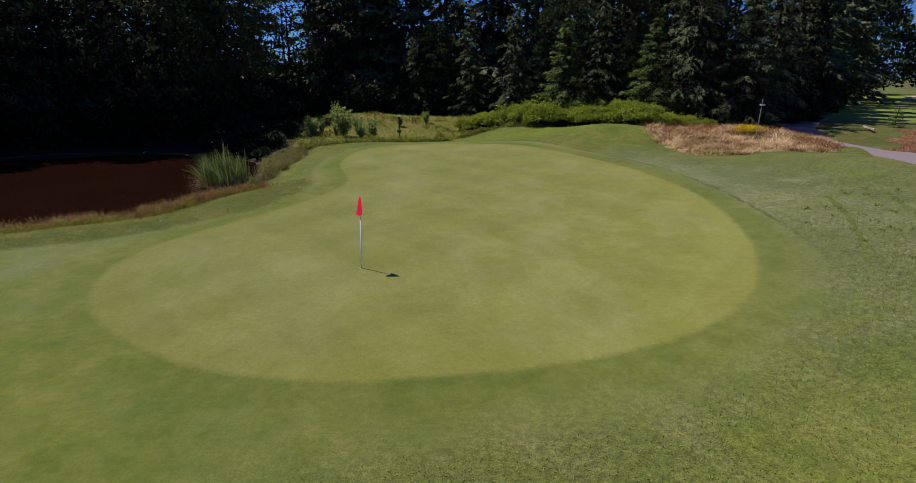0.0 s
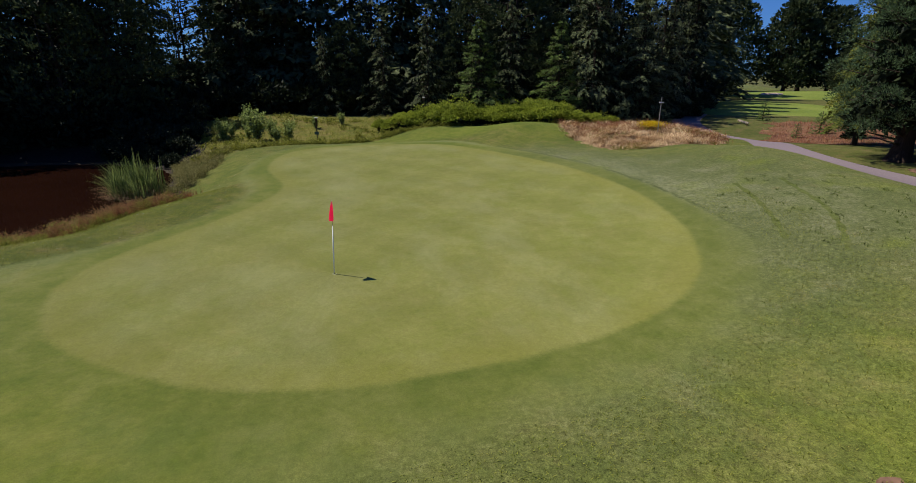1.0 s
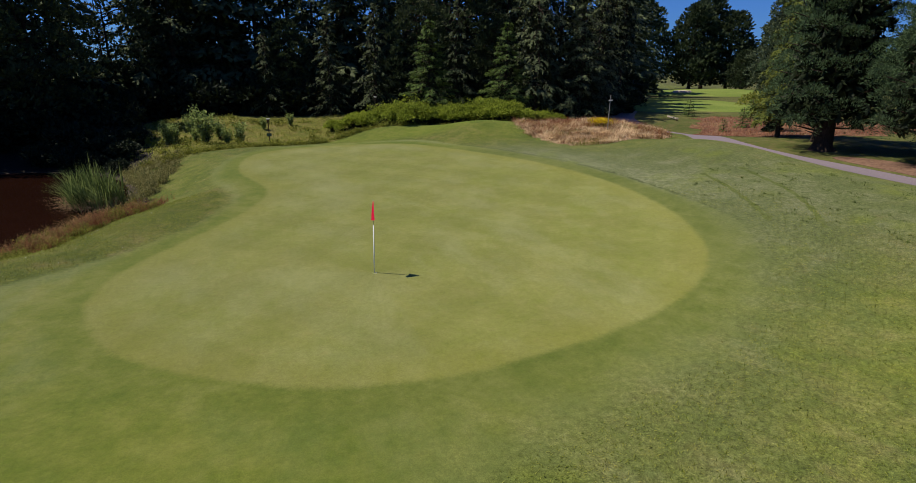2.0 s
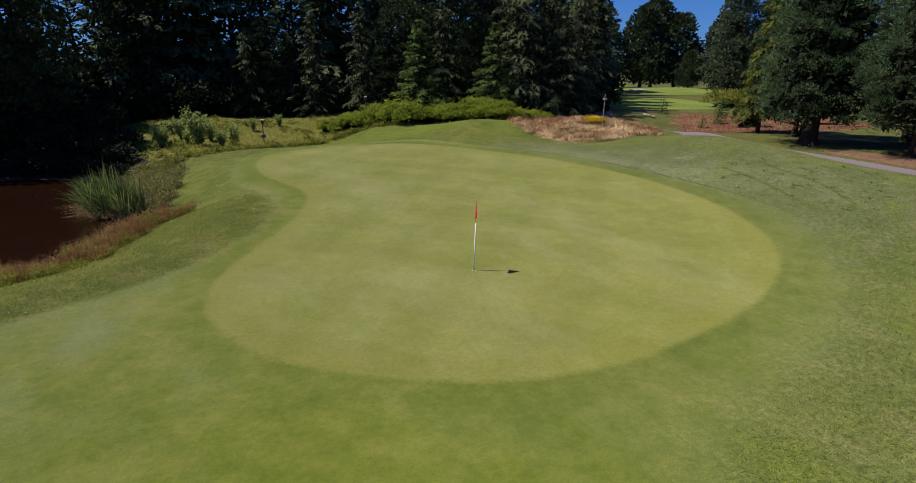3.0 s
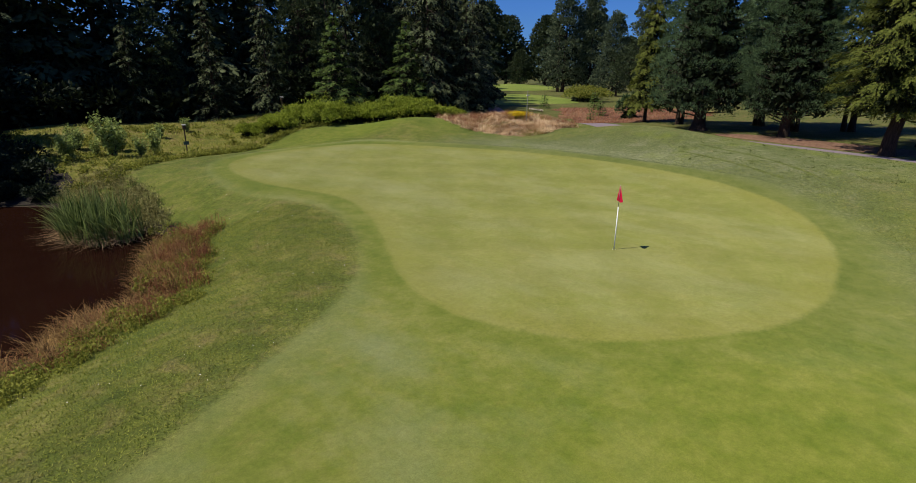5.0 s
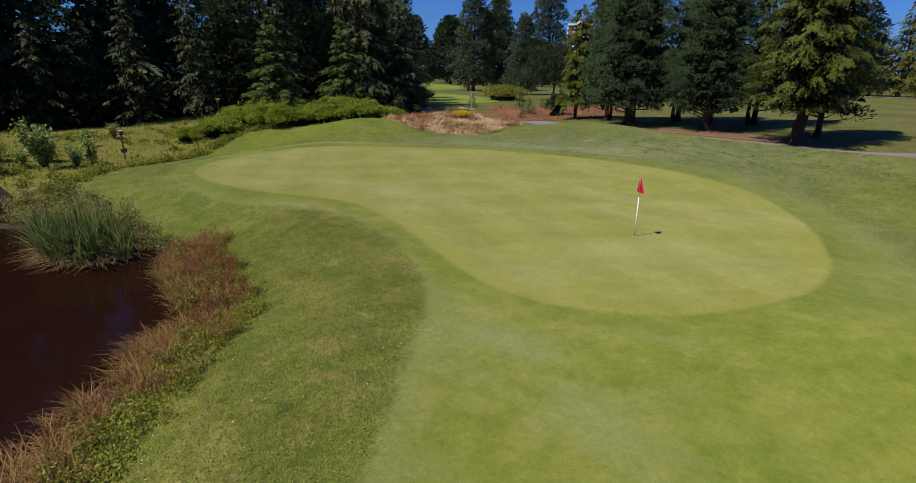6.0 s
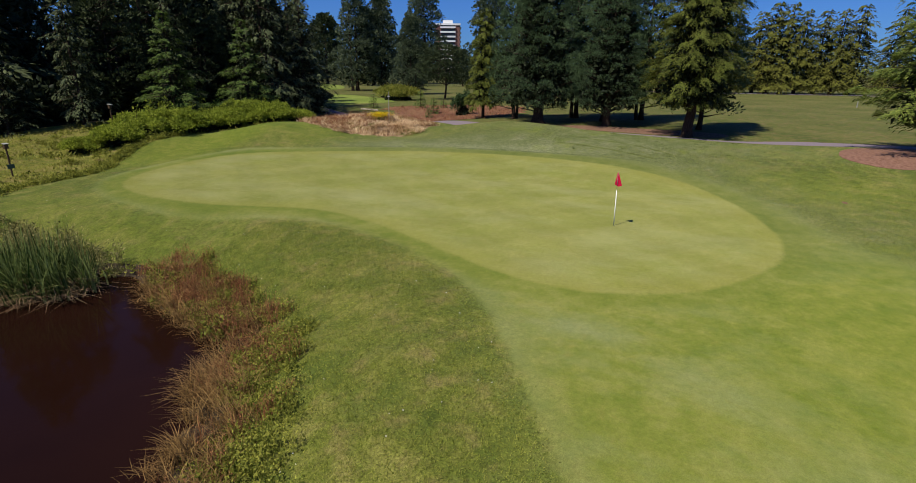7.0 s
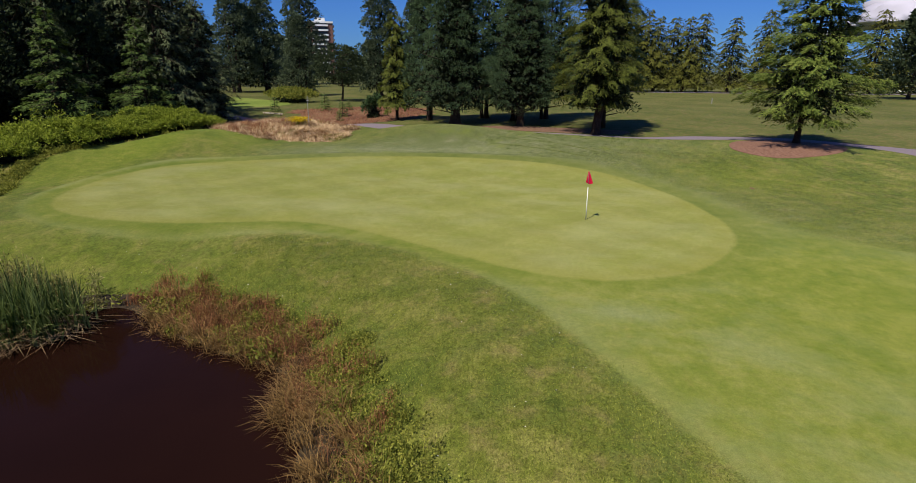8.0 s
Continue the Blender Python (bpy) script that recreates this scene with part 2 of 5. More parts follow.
M_FIR = leafy("fir_needles", (0.050, 0.072, 0.036), (0.155, 0.176, 0.078), 0.3, 0.7, each=0.65)
M_FIRLIGHT = leafy("young_fir_needles", (0.048, 0.088, 0.020), (0.135, 0.185, 0.045), 0.3)
M_BROAD = leafy("broad_leaves", (0.024, 0.040, 0.018), (0.080, 0.100, 0.044), 0.3, 0.7, each=0.6)
M_BRAMBLE = leafy("bramble_leaves", (0.110, 0.160, 0.016), (0.40, 0.450, 0.060), 0.6)
M_REED = leafy("reed_blades", (0.022, 0.050, 0.010), (0.29, 0.35, 0.110), 0.45)
M_REDWEED = leafy("dock_weeds", (0.060, 0.022, 0.012), (0.47, 0.215, 0.098), 0.38)
M_BANKGREEN = leafy("bank_green_leaves", (0.085, 0.110, 0.015), (0.35, 0.345, 0.060), 0.45)
M_BANKSOIL = grained("wet_bank_soil", (0.018, 0.012, 0.007), (0.048, 0.034, 0.018), 5.0)
M_WEED = leafy("green_weeds", (0.100, 0.125, 0.018), (0.27, 0.265, 0.045), 0.4)
M_STRAWBLADE = leafy("straw_blades", (0.27, 0.145, 0.065), (0.74, 0.56, 0.33), 0.34)
M_YELLOW = leafy("yellow_petals", (0.50, 0.36, 0.01), (0.72, 0.55, 0.02), 0.2)


M_TUSSOCK = leafy("tussock_blades", (0.068, 0.038, 0.015), (0.43, 0.265, 0.095), 0.36)
M_BANKWEED = leafy("bank_weed_leaves", (0.085, 0.092, 0.024), (0.37, 0.33, 0.125), 0.38)
M_MEADOWBLADE = leafy("meadow_blades", (0.12, 0.140, 0.018), (0.36, 0.35, 0.075), 0.45, dry=(0.40, 0.27, 0.12))
M_LAWNBLADE = leafy("lawn_blades", (0.085, 0.118, 0.012), (0.29, 0.295, 0.055), 0.42, dry=(0.36, 0.25, 0.10))
M_SHRUB = leafy("shrub_leaves", (0.13, 0.185, 0.050), (0.36, 0.42, 0.13), 0.5)
M_SHRUBDARK = leafy("young_conifer_leaves", (0.025, 0.055, 0.020), (0.075, 0.120, 0.045), 0.2)
M_FAIRWAY = turf("fairway_turf", (0.125, 0.17, 0.030), (0.16, 0.205, 0.036), (0.20, 0.235, 0.05), 0.12, 8.0, 0.02, 0.4)
M_TUFT = leafy("tuft_blades", (0.055, 0.085, 0.014), (0.130, 0.165, 0.034), 0.25)
M_EAST = turf("dull_fairway_turf", (0.058, 0.074, 0.015), (0.086, 0.096, 0.022), (0.126, 0.119, 0.038), 0.12, 12.0, 0.02, 0.5, dry=(0.19, 0.125, 0.062))
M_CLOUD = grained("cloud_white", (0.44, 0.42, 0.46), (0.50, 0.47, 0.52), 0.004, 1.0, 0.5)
M_SIGN = grained("sign_paint", (0.05, 0.09, 0.06), (0.08, 0.13, 0.09), 12.0, 0.6, 0.001)
M_PALEWOOD = grained("pale_timber", (0.36, 0.30, 0.24), (0.52, 0.45, 0.37), 9.0, 0.85, 0.003, (0.6, 4, 4))
M_BRICK = grained("tower_brick", (0.17, 0.085, 0.065), (0.26, 0.13, 0.10), 0.4, 0.9, 0.01)
M_GLASS = grained("dark_window", (0.02, 0.025, 0.03), (0.05, 0.06, 0.07), 0.3, 0.15, 0.001)


def water():
    n = Nodes("pond_water")
    ripple = n.noise(1.6, 3, 0.5, (1.0, 1.0, 1.0))
    colour = n.ramp(n.noise(0.22, 3), (0.3, (0.0100, 0.0038, 0.0024)), (0.7, (0.014, 0.0052, 0.0031)))
    return n.surface(colour, 0.06, n.bump(ripple, 0.06, 0.02), specular=0.035)


M_WATER = water()


# ---------------------------------------------------------------- building helpers
def solid(name, verts, faces, material, parent=None, smooth=False, label=""):
    """One mesh object from vertices and faces (an array of equal faces, or a list)."""
    me = bpy.data.meshes.new(name)
    verts = np.asarray(verts, np.float32)
    if isinstance(faces, np.ndarray):
        k = faces.shape[1]
        me.vertices.add(len(verts))
        me.vertices.foreach_set("co", verts.ravel())
        me.loops.add(faces.size)
        me.loops.foreach_set("vertex_index", faces.astype(np.int32).ravel())
        me.polygons.add(len(faces))
        me.polygons.foreach_set("loop_start", np.arange(0, faces.size, k, dtype=np.int32))
        me.update(calc_edges=True)
    else:
        me.from_pydata(verts.tolist(), [], faces)
    if smooth:
        me.polygons.foreach_set("use_smooth", np.ones(len(me.polygons), bool))
    me.materials.append(material)
    ob = new(name, me)
    if parent is not None:
        ob.parent = parent
    if label:
        tagged(ob, label)
    return ob


def part(name, bm, material, parent, label="", smooth=False):
    """Links a bmesh as one mesh object under a thing."""
    me = bpy.data.meshes.new(name)
    for f in bm.faces:
        f.smooth = smooth
    bm.to_mesh(me)
    bm.free()
    me.materials.append(material)
    ob = new(name, me)
    ob.parent = parent
    return tagged(ob, label)


def thing(name, place, label, category, group="", kind="", turn=0.0):
    ob = new(name)
    ob.empty_display_size = 0.2
    ob.matrix_basis = pose(*place, 0, 0, turn)
    return tagged(ob, label, category, group, kind)


def box(bm, size, centre, bevel=0.0, turn=None):
    made = bmesh.ops.create_cube(bm, size=1.0)["verts"]
    m = Matrix.Translation(centre) @ (turn or Matrix()) @ Matrix.Diagonal((*size, 1))
    bmesh.ops.transform(bm, matrix=m, verts=made)
    if bevel:
        bmesh.ops.bevel(bm, geom=list({e for v in made for e in v.link_edges}), offset=bevel, segments=2, affect="EDGES")
    return bm


def rod(bm, a, b, ra, rb, sides=10):
    """A tapered round bar from a to b."""
    a, b = Vector(a), Vector(b)
    made = bmesh.ops.create_cone(bm, cap_ends=True, segments=sides, radius1=ra, radius2=rb, depth=(b - a).length)["verts"]
    m = Matrix.Translation((a + b) / 2) @ (b - a).to_track_quat("Z", "Y").to_matrix().to_4x4()
    bmesh.ops.transform(bm, matrix=m, verts=made)
    return bm


# ---------------------------------------------------------------- the lie of the land
def ss(a, b, v):
    t = np.clip((v - a) / (b - a), 0, 1)
    return t * t * (3 - 2 * t)


def bump_at(x, y, cx, cy, sx, sy):
    return np.exp(-0.5 * (((x - cx) / sx) ** 2 + ((y - cy) / sy) ** 2))


def spline(points, step=0.4, closed=True):
    """A smooth line through a few plan points, cut into equal steps."""
    p = np.array(points, float)
    n = len(p)
    out = []
    for i in range(n if closed else n - 1):
        if closed:
            a, b, c, d = p[i - 1], p[i], p[(i + 1) % n], p[(i + 2) % n]
        else:
            a, b, c, d = p[max(i - 1, 0)], p[i], p[i + 1], p[min(i + 2, n - 1)]
        k = max(2, int(np.linalg.norm(c - b) / step))
        t = np.linspace(0, 1, k, endpoint=False)[:, None]
        out.append(0.5 * (2 * b + (c - a) * t + (2 * a - 5 * b + 4 * c - d) * t**2 + (3 * b - a - 3 * c + d) * t**3))
    if not closed:
        out.append(p[-1:])
    return np.concatenate(out)


def inside(poly, x, y):
    x, y = np.asarray(x, float), np.asarray(y, float)
    odd = np.zeros(x.shape, bool)
    for (ax, ay), (bx, by) in zip(poly, np.roll(poly, -1, 0)):
        if ay != by:
            odd ^= ((ay > y) != (by > y)) & (x < (bx - ax) * (y - ay) / (by - ay) + ax)
    return odd


def away(line, x, y, closed=True):
    """Distance in plan from a line."""
    best = np.full(np.shape(x), 1e9)
    for a, b in zip(line if closed else line[:-1], np.roll(line, -1, 0) if closed else line[1:]):
        d = b - a
        t = np.clip(((x - a[0]) * d[0] + (y - a[1]) * d[1]) / (d @ d + 1e-12), 0, 1)
        best = np.minimum(best, np.hypot(x - a[0] - t * d[0], y - a[1] - t * d[1]))
    return best


WATER = -1.05
SHORE = spline([(-60, -26), (-40, -13), (-29, -4.5), (-22, 0.8), (-16.4, 4.9), (-13.6, 7.0), (-12.4, 7.8), (-11.9, 9.4), (-11.5, 11.0), (-10.6, 12.8), (-10.0, 14.4),
                (-10.6, 16.4), (-11.4, 19.0), (-12.4, 22.0), (-15, 25), (-20, 26.5), (-27, 25), (-36, 19), (-46, 10), (-62, -4)], 0.8)
GREEN = spline([(-6.9, -1.0), (-7.1, 0.6), (-6.6, 2.7), (-5.3, 5.4), (-4.2, 7.8), (-3.45, 10.4), (-3.5, 12.2), (-4.3, 14.2), (-5.0, 16.3), (-5.2, 19.5), (-4.5, 22.3),
                (-2.6, 24.2), (0.2, 25.3), (3.5, 25.5), (6.0, 24.5), (8.0, 22.1), (9.8, 18.8), (11.3, 15.2), (12.2, 11.5), (12.5, 8.0), (12.2, 4.5), (11.5, 1.3), (10.2, -1.4),
                (8.3, -3.3), (6.0, -4.5), (3.2, -5.4), (0.5, -5.8), (-2.0, -5.5), (-4.2, -4.4), (-5.8, -3.1)])
APRON = spline([(-14.3, -1.4), (-11.2, 0.5), (-8.9, 2.1), (-7.2, 3.9), (-5.8, 6.4), (-4.95, 9.0), (-4.95, 11.2), (-5.8, 13.6), (-6.4, 15.6), (-6.5, 18.5), (-5.7, 22.5),
                (-3.6, 25.0), (0.0, 26.6), (4.0, 27.0), (7.0, 25.8), (9.2, 22.8), (11.3, 18.9), (12.9, 14.0), (13.5, 9.0), (13.4, 5.0), (13.0, 1.2), (12.3, -1.0), (11.0, -2.8),
                (9.4, -4.3), (7.2, -5.8), (5.0, -6.8), (2.6, -7.6), (0.2, -8.7), (-1.9, -11.0), (-4, -15), (-6.5, -22), (-10, -34), (-30, -42), (-40, -30), (-28, -11), (-20, -5)])
PATH_LINE = spline([(44, 56), (38, 46), (32.0, 37.5), (30.2, 31.6), (30.9, 27.2), (29.4, 22.4), (27.5, 17.5), (26.0, 11.5), (25.5, 5.5), (25.0, 0.0), (23.9, -6.0), (23.6, -12.0), (23.4, -17.0), (20.6, -21.6),
                    (16, -24.5), (8, -28.5), (-4, -33)], 0.6, closed=False)
COLLAR = spline([(9.6, 22.6), (12.2, 19.4), (14.0, 14.4), (14.9, 9.0), (14.9, 4.6), (14.3, 0.4), (13.2, -2.2), (11.6, -4.3), (9.8, -6.0), (7.4, -7.6), (4.8, -8.8), (2.2, -10.2), (0.4, -12.6), (-3.0, -14.5), (-1.0, -9), (4, -6.5), (9, -4), (12, 0), (12.5, 8), (11, 17)])
STRAW = spline([(15.2, 25.4), (15.4, 21.8), (16.3, 18.9), (18.9, 18.5), (21.6, 19.1), (24.0, 19.6), (26.2, 21.9), (27.3, 24.5), (27.5, 28.5), (24, 31.0), (19, 30.0), (15.8, 28.4)])
MEADOW = spline([(-10.2, 24.0), (-9.0, 26.0), (-7.0, 26.9), (-2.6, 27.9), (0.6, 30.3), (3.6, 32.0), (7.5, 32.0), (11, 31.2), (15.0, 29.7), (19, 30.4), (24, 31.6), (28, 36), (28, 52), (-14, 56),
                 (-30, 44), (-19, 28.6), (-13.5, 25.6)], 0.8)
DRY = spline([(30.4, 21.6), (33, 19.2), (37, 17.6), (44, 17.4), (50, 20), (52, 27), (46, 33), (40, 35), (36, 30.5), (32.6, 26)], 0.8)
LITTER = spline([(27.0, -4.2), (28.0, -4.8), (29.0, -3.4), (29.5, 0.5), (29.6, 4), (29.4, 7.4), (28.6, 9.4), (27.8, 9.0), (27.3, 6), (26.9, 2), (26.8, -1.4)], 0.8)
WOODLAND = spline([(-13.0, 23.6), (-11.6, 26.0), (-12.2, 29.5), (-13.8, 34), (-15, 43), (-8, 44.5), (4, 43.5), (12, 42.5), (20, 41), (26, 39.6), (31, 39.6), (37, 44), (46, 56), (60, 84), (40, 110), (-20, 110), (-80, 70), (-95, 20), (-80, -8), (-64, -3.2), (-46.4, 10.8),
                   (-36.3, 19.9), (-27.2, 26.0), (-20, 27.0), (-15.6, 25.6)], 1.4)
ISLAND = spline([(15.4, -12.6), (17.4, -10.6), (20.4, -11.3), (22.0, -13.6), (21.9, -16.5), (20.4, -18.6), (18.2, -18.0), (16.2, -15.6)], 0.6)


EAST = np.concatenate([PATH_LINE, [(-30, -60), (60, -400), (900, -400), (900, 700), (420, 700), (130, 150), (62, 84)]])


def height(x, y):
    """The ground above the cup's level."""
    x, y = np.asarray(x, float), np.asarray(y, float)
    z = 1.0 * ss(6.5, 21, x) * (1 - 0.45 * bump_at(x, y, 17, 20, 4, 5))
    z = z + 0.33 * ss(4, 22, y) * ss(-9, -4, x) * (1 - ss(15, 22, x)) * (1 - ss(25, 31, y) * (1 - ss(0, 6, x)) * 1.5)
    z = z + 0.35 * bump_at(x, y, 17, 1.5, 4.0, 5.0)
    z = z + 0.95 * bump_at(x, y, 12, 28.2, 3.4, 2.4) + 0.60 * bump_at(x, y, 6.0, 32.2, 3.4, 1.8)
    z = z + 0.7 * bump_at(x, y, 22, 25.2, 3.0, 2.8)
    z = z + 1.1 * ss(31, 42, y) * (1 - ss(14, 26, x)) * ss(-22, -10, x)
    z = z + 0.25 * bump_at(x, y, 19, -14.5, 3.5, 3.5) + 0.90 * bump_at(x, y, 21.2, 11.5, 2.3, 4.6)
    z = z - 0.75 * bump_at(x, y, 32.2, 28.0, 4.0, 4.8)
    z = z - 0.28 * np.exp(-0.5 * ((x - 25.6) / 2.0) ** 2) * ss(-10, -4, y) * ss(24, 17, y)
    z = z + 0.03 * np.sin(x * 0.55 + 1.1) * np.cos(y * 0.43) * ss(13, 18, np.hypot(x - 3, y - 9))
    d = away(SHORE, x, y) * np.where(inside(SHORE, x, y), -1, 1)
    z = z - 1.05 * (1 - ss(-0.2, 5.0, d)) + np.where(d < 0, np.maximum(d * 0.45, -1.4), 0)
    return z


def high(x, y):
    return float(height(np.array([x]), np.array([y]))[0])


def offset_line(line, d):
    t = np.gradient(line, axis=0)
    t /= np.linalg.norm(t, axis=1)[:, None]
    return line + d * np.stack([-t[:, 1], t[:, 0]], 1)


APRON = APRON + np.stack([np.sin(np.arange(len(APRON)) * 2.3), np.cos(np.arange(len(APRON)) * 1.7)], 1) * 0.025
STRAW = STRAW + np.stack([np.sin(np.arange(len(STRAW)) * 1.9), np.cos(np.arange(len(STRAW)) * 2.6)], 1) * 0.22
COLLAR = COLLAR + np.stack([np.sin(np.arange(len(COLLAR)) * 2.9), np.cos(np.arange(len(COLLAR)) * 2.2)], 1) * 0.16
DRY = DRY + np.stack([np.sin(np.arange(len(DRY)) * 2.1) + np.sin(np.arange(len(DRY)) * 0.83), np.cos(np.arange(len(DRY)) * 2.7) + np.sin(np.arange(len(DRY)) * 1.21)], 1) * 0.42
def strip(points, wide):
    line = spline(points, 0.3, closed=False)
    wob = wide * (0.7 + 0.3 * np.sin(np.arange(len(line)) * 1.9))[:, None]
    side = offset_line(line, 1.0) - line
    return np.concatenate([line + side * wob, (line - side * wob)[::-1]])


TRACK_A = strip([(16.4, 6.4), (15.9, 4.8), (15.2, 3.0), (14.4, 1.2), (13.6, -0.4)], 0.13)
TRACK_B = strip([(18.2, 6.0), (17.6, 4.2), (16.8, 2.0), (15.7, 0.0), (14.4, -1.8)], 0.13)
SCRAPE = spline([(8.2, -9.22), (8.38, -9.10), (8.64, -9.16), (8.56, -9.30), (8.34, -9.34)], 0.1)
BANK = offset_line(np.vstack([SHORE, SHORE[:1]]), -0.85)[:-1]
RING = offset_line(np.vstack([GREEN, GREEN[:1]]), 1.0)[:-1]
RING = RING + np.stack([np.sin(np.arange(len(RING)) * 2.3), np.cos(np.arange(len(RING)) * 1.9)], 1) * 0.10
PATH = np.concatenate([offset_line(PATH_LINE, 1.35), offset_line(PATH_LINE, -1.35)[::-1]])


# ---------------------------------------------------------------- ground, in one sheet cut along the mowing lines
def land():
    from mathutils import geometry
    pts, edges = [], []

    def ring(poly):
        k = len(pts)
        pts.extend(map(tuple, poly))
        edges.extend((k + i, k + (i + 1) % len(poly)) for i in range(len(poly)))

    zones = [("putting_green", GREEN, 0.0105, M_MOWN, "smooth pale green putting surface with faint mowing bands"),
             ("path", PATH, 0.02, M_PATH, "narrow mauve-grey asphalt buggy path"),
             ("fringe_ring", RING, 0.0107, M_MOWN, "darker ring of turf close round the putting green"),
             ("wheel_track", TRACK_A, 0.0115, M_TRACK, "faint darker wheel mark in the turf"),
             ("wheel_track", TRACK_B, 0.0115, M_TRACK, "faint darker wheel mark in the turf"),
             ("fringe", APRON, 0.011, M_MOWN, "closely mown fringe and approach round the putting green"),
             ("collar", COLLAR, 0.0113, M_MOWN, "paler drier band of turf round the fringe"),
             # also covers the shaded bank; its near-black colour stands for the shade
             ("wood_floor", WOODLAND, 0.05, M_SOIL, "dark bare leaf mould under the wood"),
             ("bare_patch", SCRAPE, 0.012, M_LITTER, "small scrape of bare brown soil in the rough"),
             ("pond_bank", BANK, 0.016, M_BANKSOIL, "dark wet soil of the pond bank"),
             ("straw_bank", STRAW, 0.02, M_STRAW, "low bank under dry reddish straw grass"),
             ("mulch_bed", ISLAND, 0.025, M_MULCH, "reddish bark mulch bed under a conifer"),
             ("meadow", MEADOW, 0.02, M_MEADOW, "unmown yellow-green meadow beside the pond"),
             ("dry_ground", DRY, 0.05, M_DRYGRASS, "dry reddish grass beyond the path"),
             ("leaf_litter", LITTER, 0.05, M_LITTER, "brown needle litter under the tall conifers"),
             ("fairway", EAST, 0.03, M_EAST, "dull green fairway beyond the path")]
    for z in zones:
        ring(z[1])
    for step, lo, hi in ((0.55, (-30, -25), (37, 47)), (4.0, (-130, -110), (200, 190)), (60.0, (-900, -900), (900, 900)), (600.0, (-3600, -3600), (3600, 3600))):
        gx, gy = np.meshgrid(np.arange(lo[0], hi[0], step), np.arange(lo[1], hi[1], step))
        gx, gy = gx.ravel(), gy.ravel()
        if step == 4.0:
            keep = ~((gx > -31) & (gx < 38) & (gy > -26) & (gy < 48))
        elif step == 60.0:
            keep = ~((gx > -132) & (gx < 202) & (gy > -112) & (gy < 192))
        elif step == 600.0:
            keep = ~((abs(gx) < 910) & (abs(gy) < 910))
        else:
            keep = np.ones(len(gx), bool)
        pts.extend(zip(gx[keep].tolist(), gy[keep].tolist()))
    v, _, f, *_ = geometry.delaunay_2d_cdt([Vector(p) for p in pts], edges, [], 0, 1e-4)
    v = np.array([tuple(p) for p in v])
    f = np.array([t for t in f if len(t) == 3])
    z = height(v[:, 0], v[:, 1])
    mid = v[f].mean(1)
    left = np.ones(len(f), bool)
    for name, poly, lift, material, label in zones + [("ground", None, 0.0116, M_MOWN, "rough grass ground, patchy green and dry")]:
        mine = left & inside(poly, mid[:, 0], mid[:, 1]) if poly is not None else left
        left = left & ~mine
        tri = f[mine]
        used, flat = np.unique(tri, return_inverse=True)
        tri = flat.reshape(-1, 3)
        verts = np.c_[v[used], z[used] + lift]
        e = np.concatenate([tri[:, [0, 1]], tri[:, [1, 2]], tri[:, [2, 0]]])
        pair, count = np.unique(np.sort(e, 1), axis=0, return_counts=True)
        rim = pair[count == 1]
        n = len(verts)
        low = verts - (0, 0, 0.08)
        walls = np.concatenate([np.c_[rim[:, 0], rim[:, 1], rim[:, 1] + n], np.c_[rim[:, 0], rim[:, 1] + n, rim[:, 0] + n]]) + n
        ob = solid(name, np.concatenate([verts, verts, low]), np.concatenate([tri, walls]), material, smooth=False)
        if material is M_MOWN:
            x, y = v[used].T
            green_edge = away(GREEN, x, y) * np.where(inside(GREEN, x, y), -1, 1)
            fringe_edge = away(APRON, x, y) * np.where(inside(APRON, x, y), -1, 1)
            dryness = np.exp(-(np.maximum(fringe_edge, 0) / 4.0) ** 2) * ss(-4, 1, x) * ss(24.5, 18, y) * (0.60 + 0.40 * ss(-7, 1, y)) + 0.8 * bump_at(x, y, 19, 3, 3.5, 8)
            lushness = np.maximum(bump_at(x, y, 8.5, 29.5, 8, 3.2) * ss(26, 27.5, y), 0.8 * bump_at(x, y, 14.5, 27.0, 3.5, 3.0)) + 0.45 * bump_at(x, y, -8.0, 19, 1.7, 6) + 0.5 * bump_at(x, y, 10.5, -9, 2.2, 3) + 0.8 * bump_at(x, y, -6.5, -8, 5, 3.5)
            # where the pale sheen is painted: just outside the fringe, on the east
            sheen_band = 0.75 * np.exp(-((fringe_edge - 0.5) / 1.5) ** 2) * ss(10, 15, x) * ss(-3, 5, y) * ss(26, 20, y)
            for key, value in (("green_edge", green_edge), ("sheen_band", sheen_band), ("vagueness", 0.85 * ss(5, -2, y) * ss(-4, 1, x) * ss(24, 19, x) + 0.45 * ss(-2, -5, x)), ("fringe_edge", fringe_edge), ("dryness", np.clip(dryness, 0, 1)), ("lushness", np.clip(lushness, 0, 1))):
                ob.data.attributes.new(key, "FLOAT", "POINT").data.foreach_set("value", np.tile(value, 3).astype(np.float32))
        flags = np.zeros(len(tri) + len(walls), bool)
        flags[: len(tri)] = True
        ob.data.polygons.foreach_set("use_smooth", flags)
        bm = bmesh.new()
        bm.from_mesh(ob.data)
        bmesh.ops.delete(bm, geom=[q for q in bm.verts if not q.link_faces], context="VERTS")
        bm.to_mesh(ob.data)
        bm.free()
        tagged(ob, label, kind="structure")


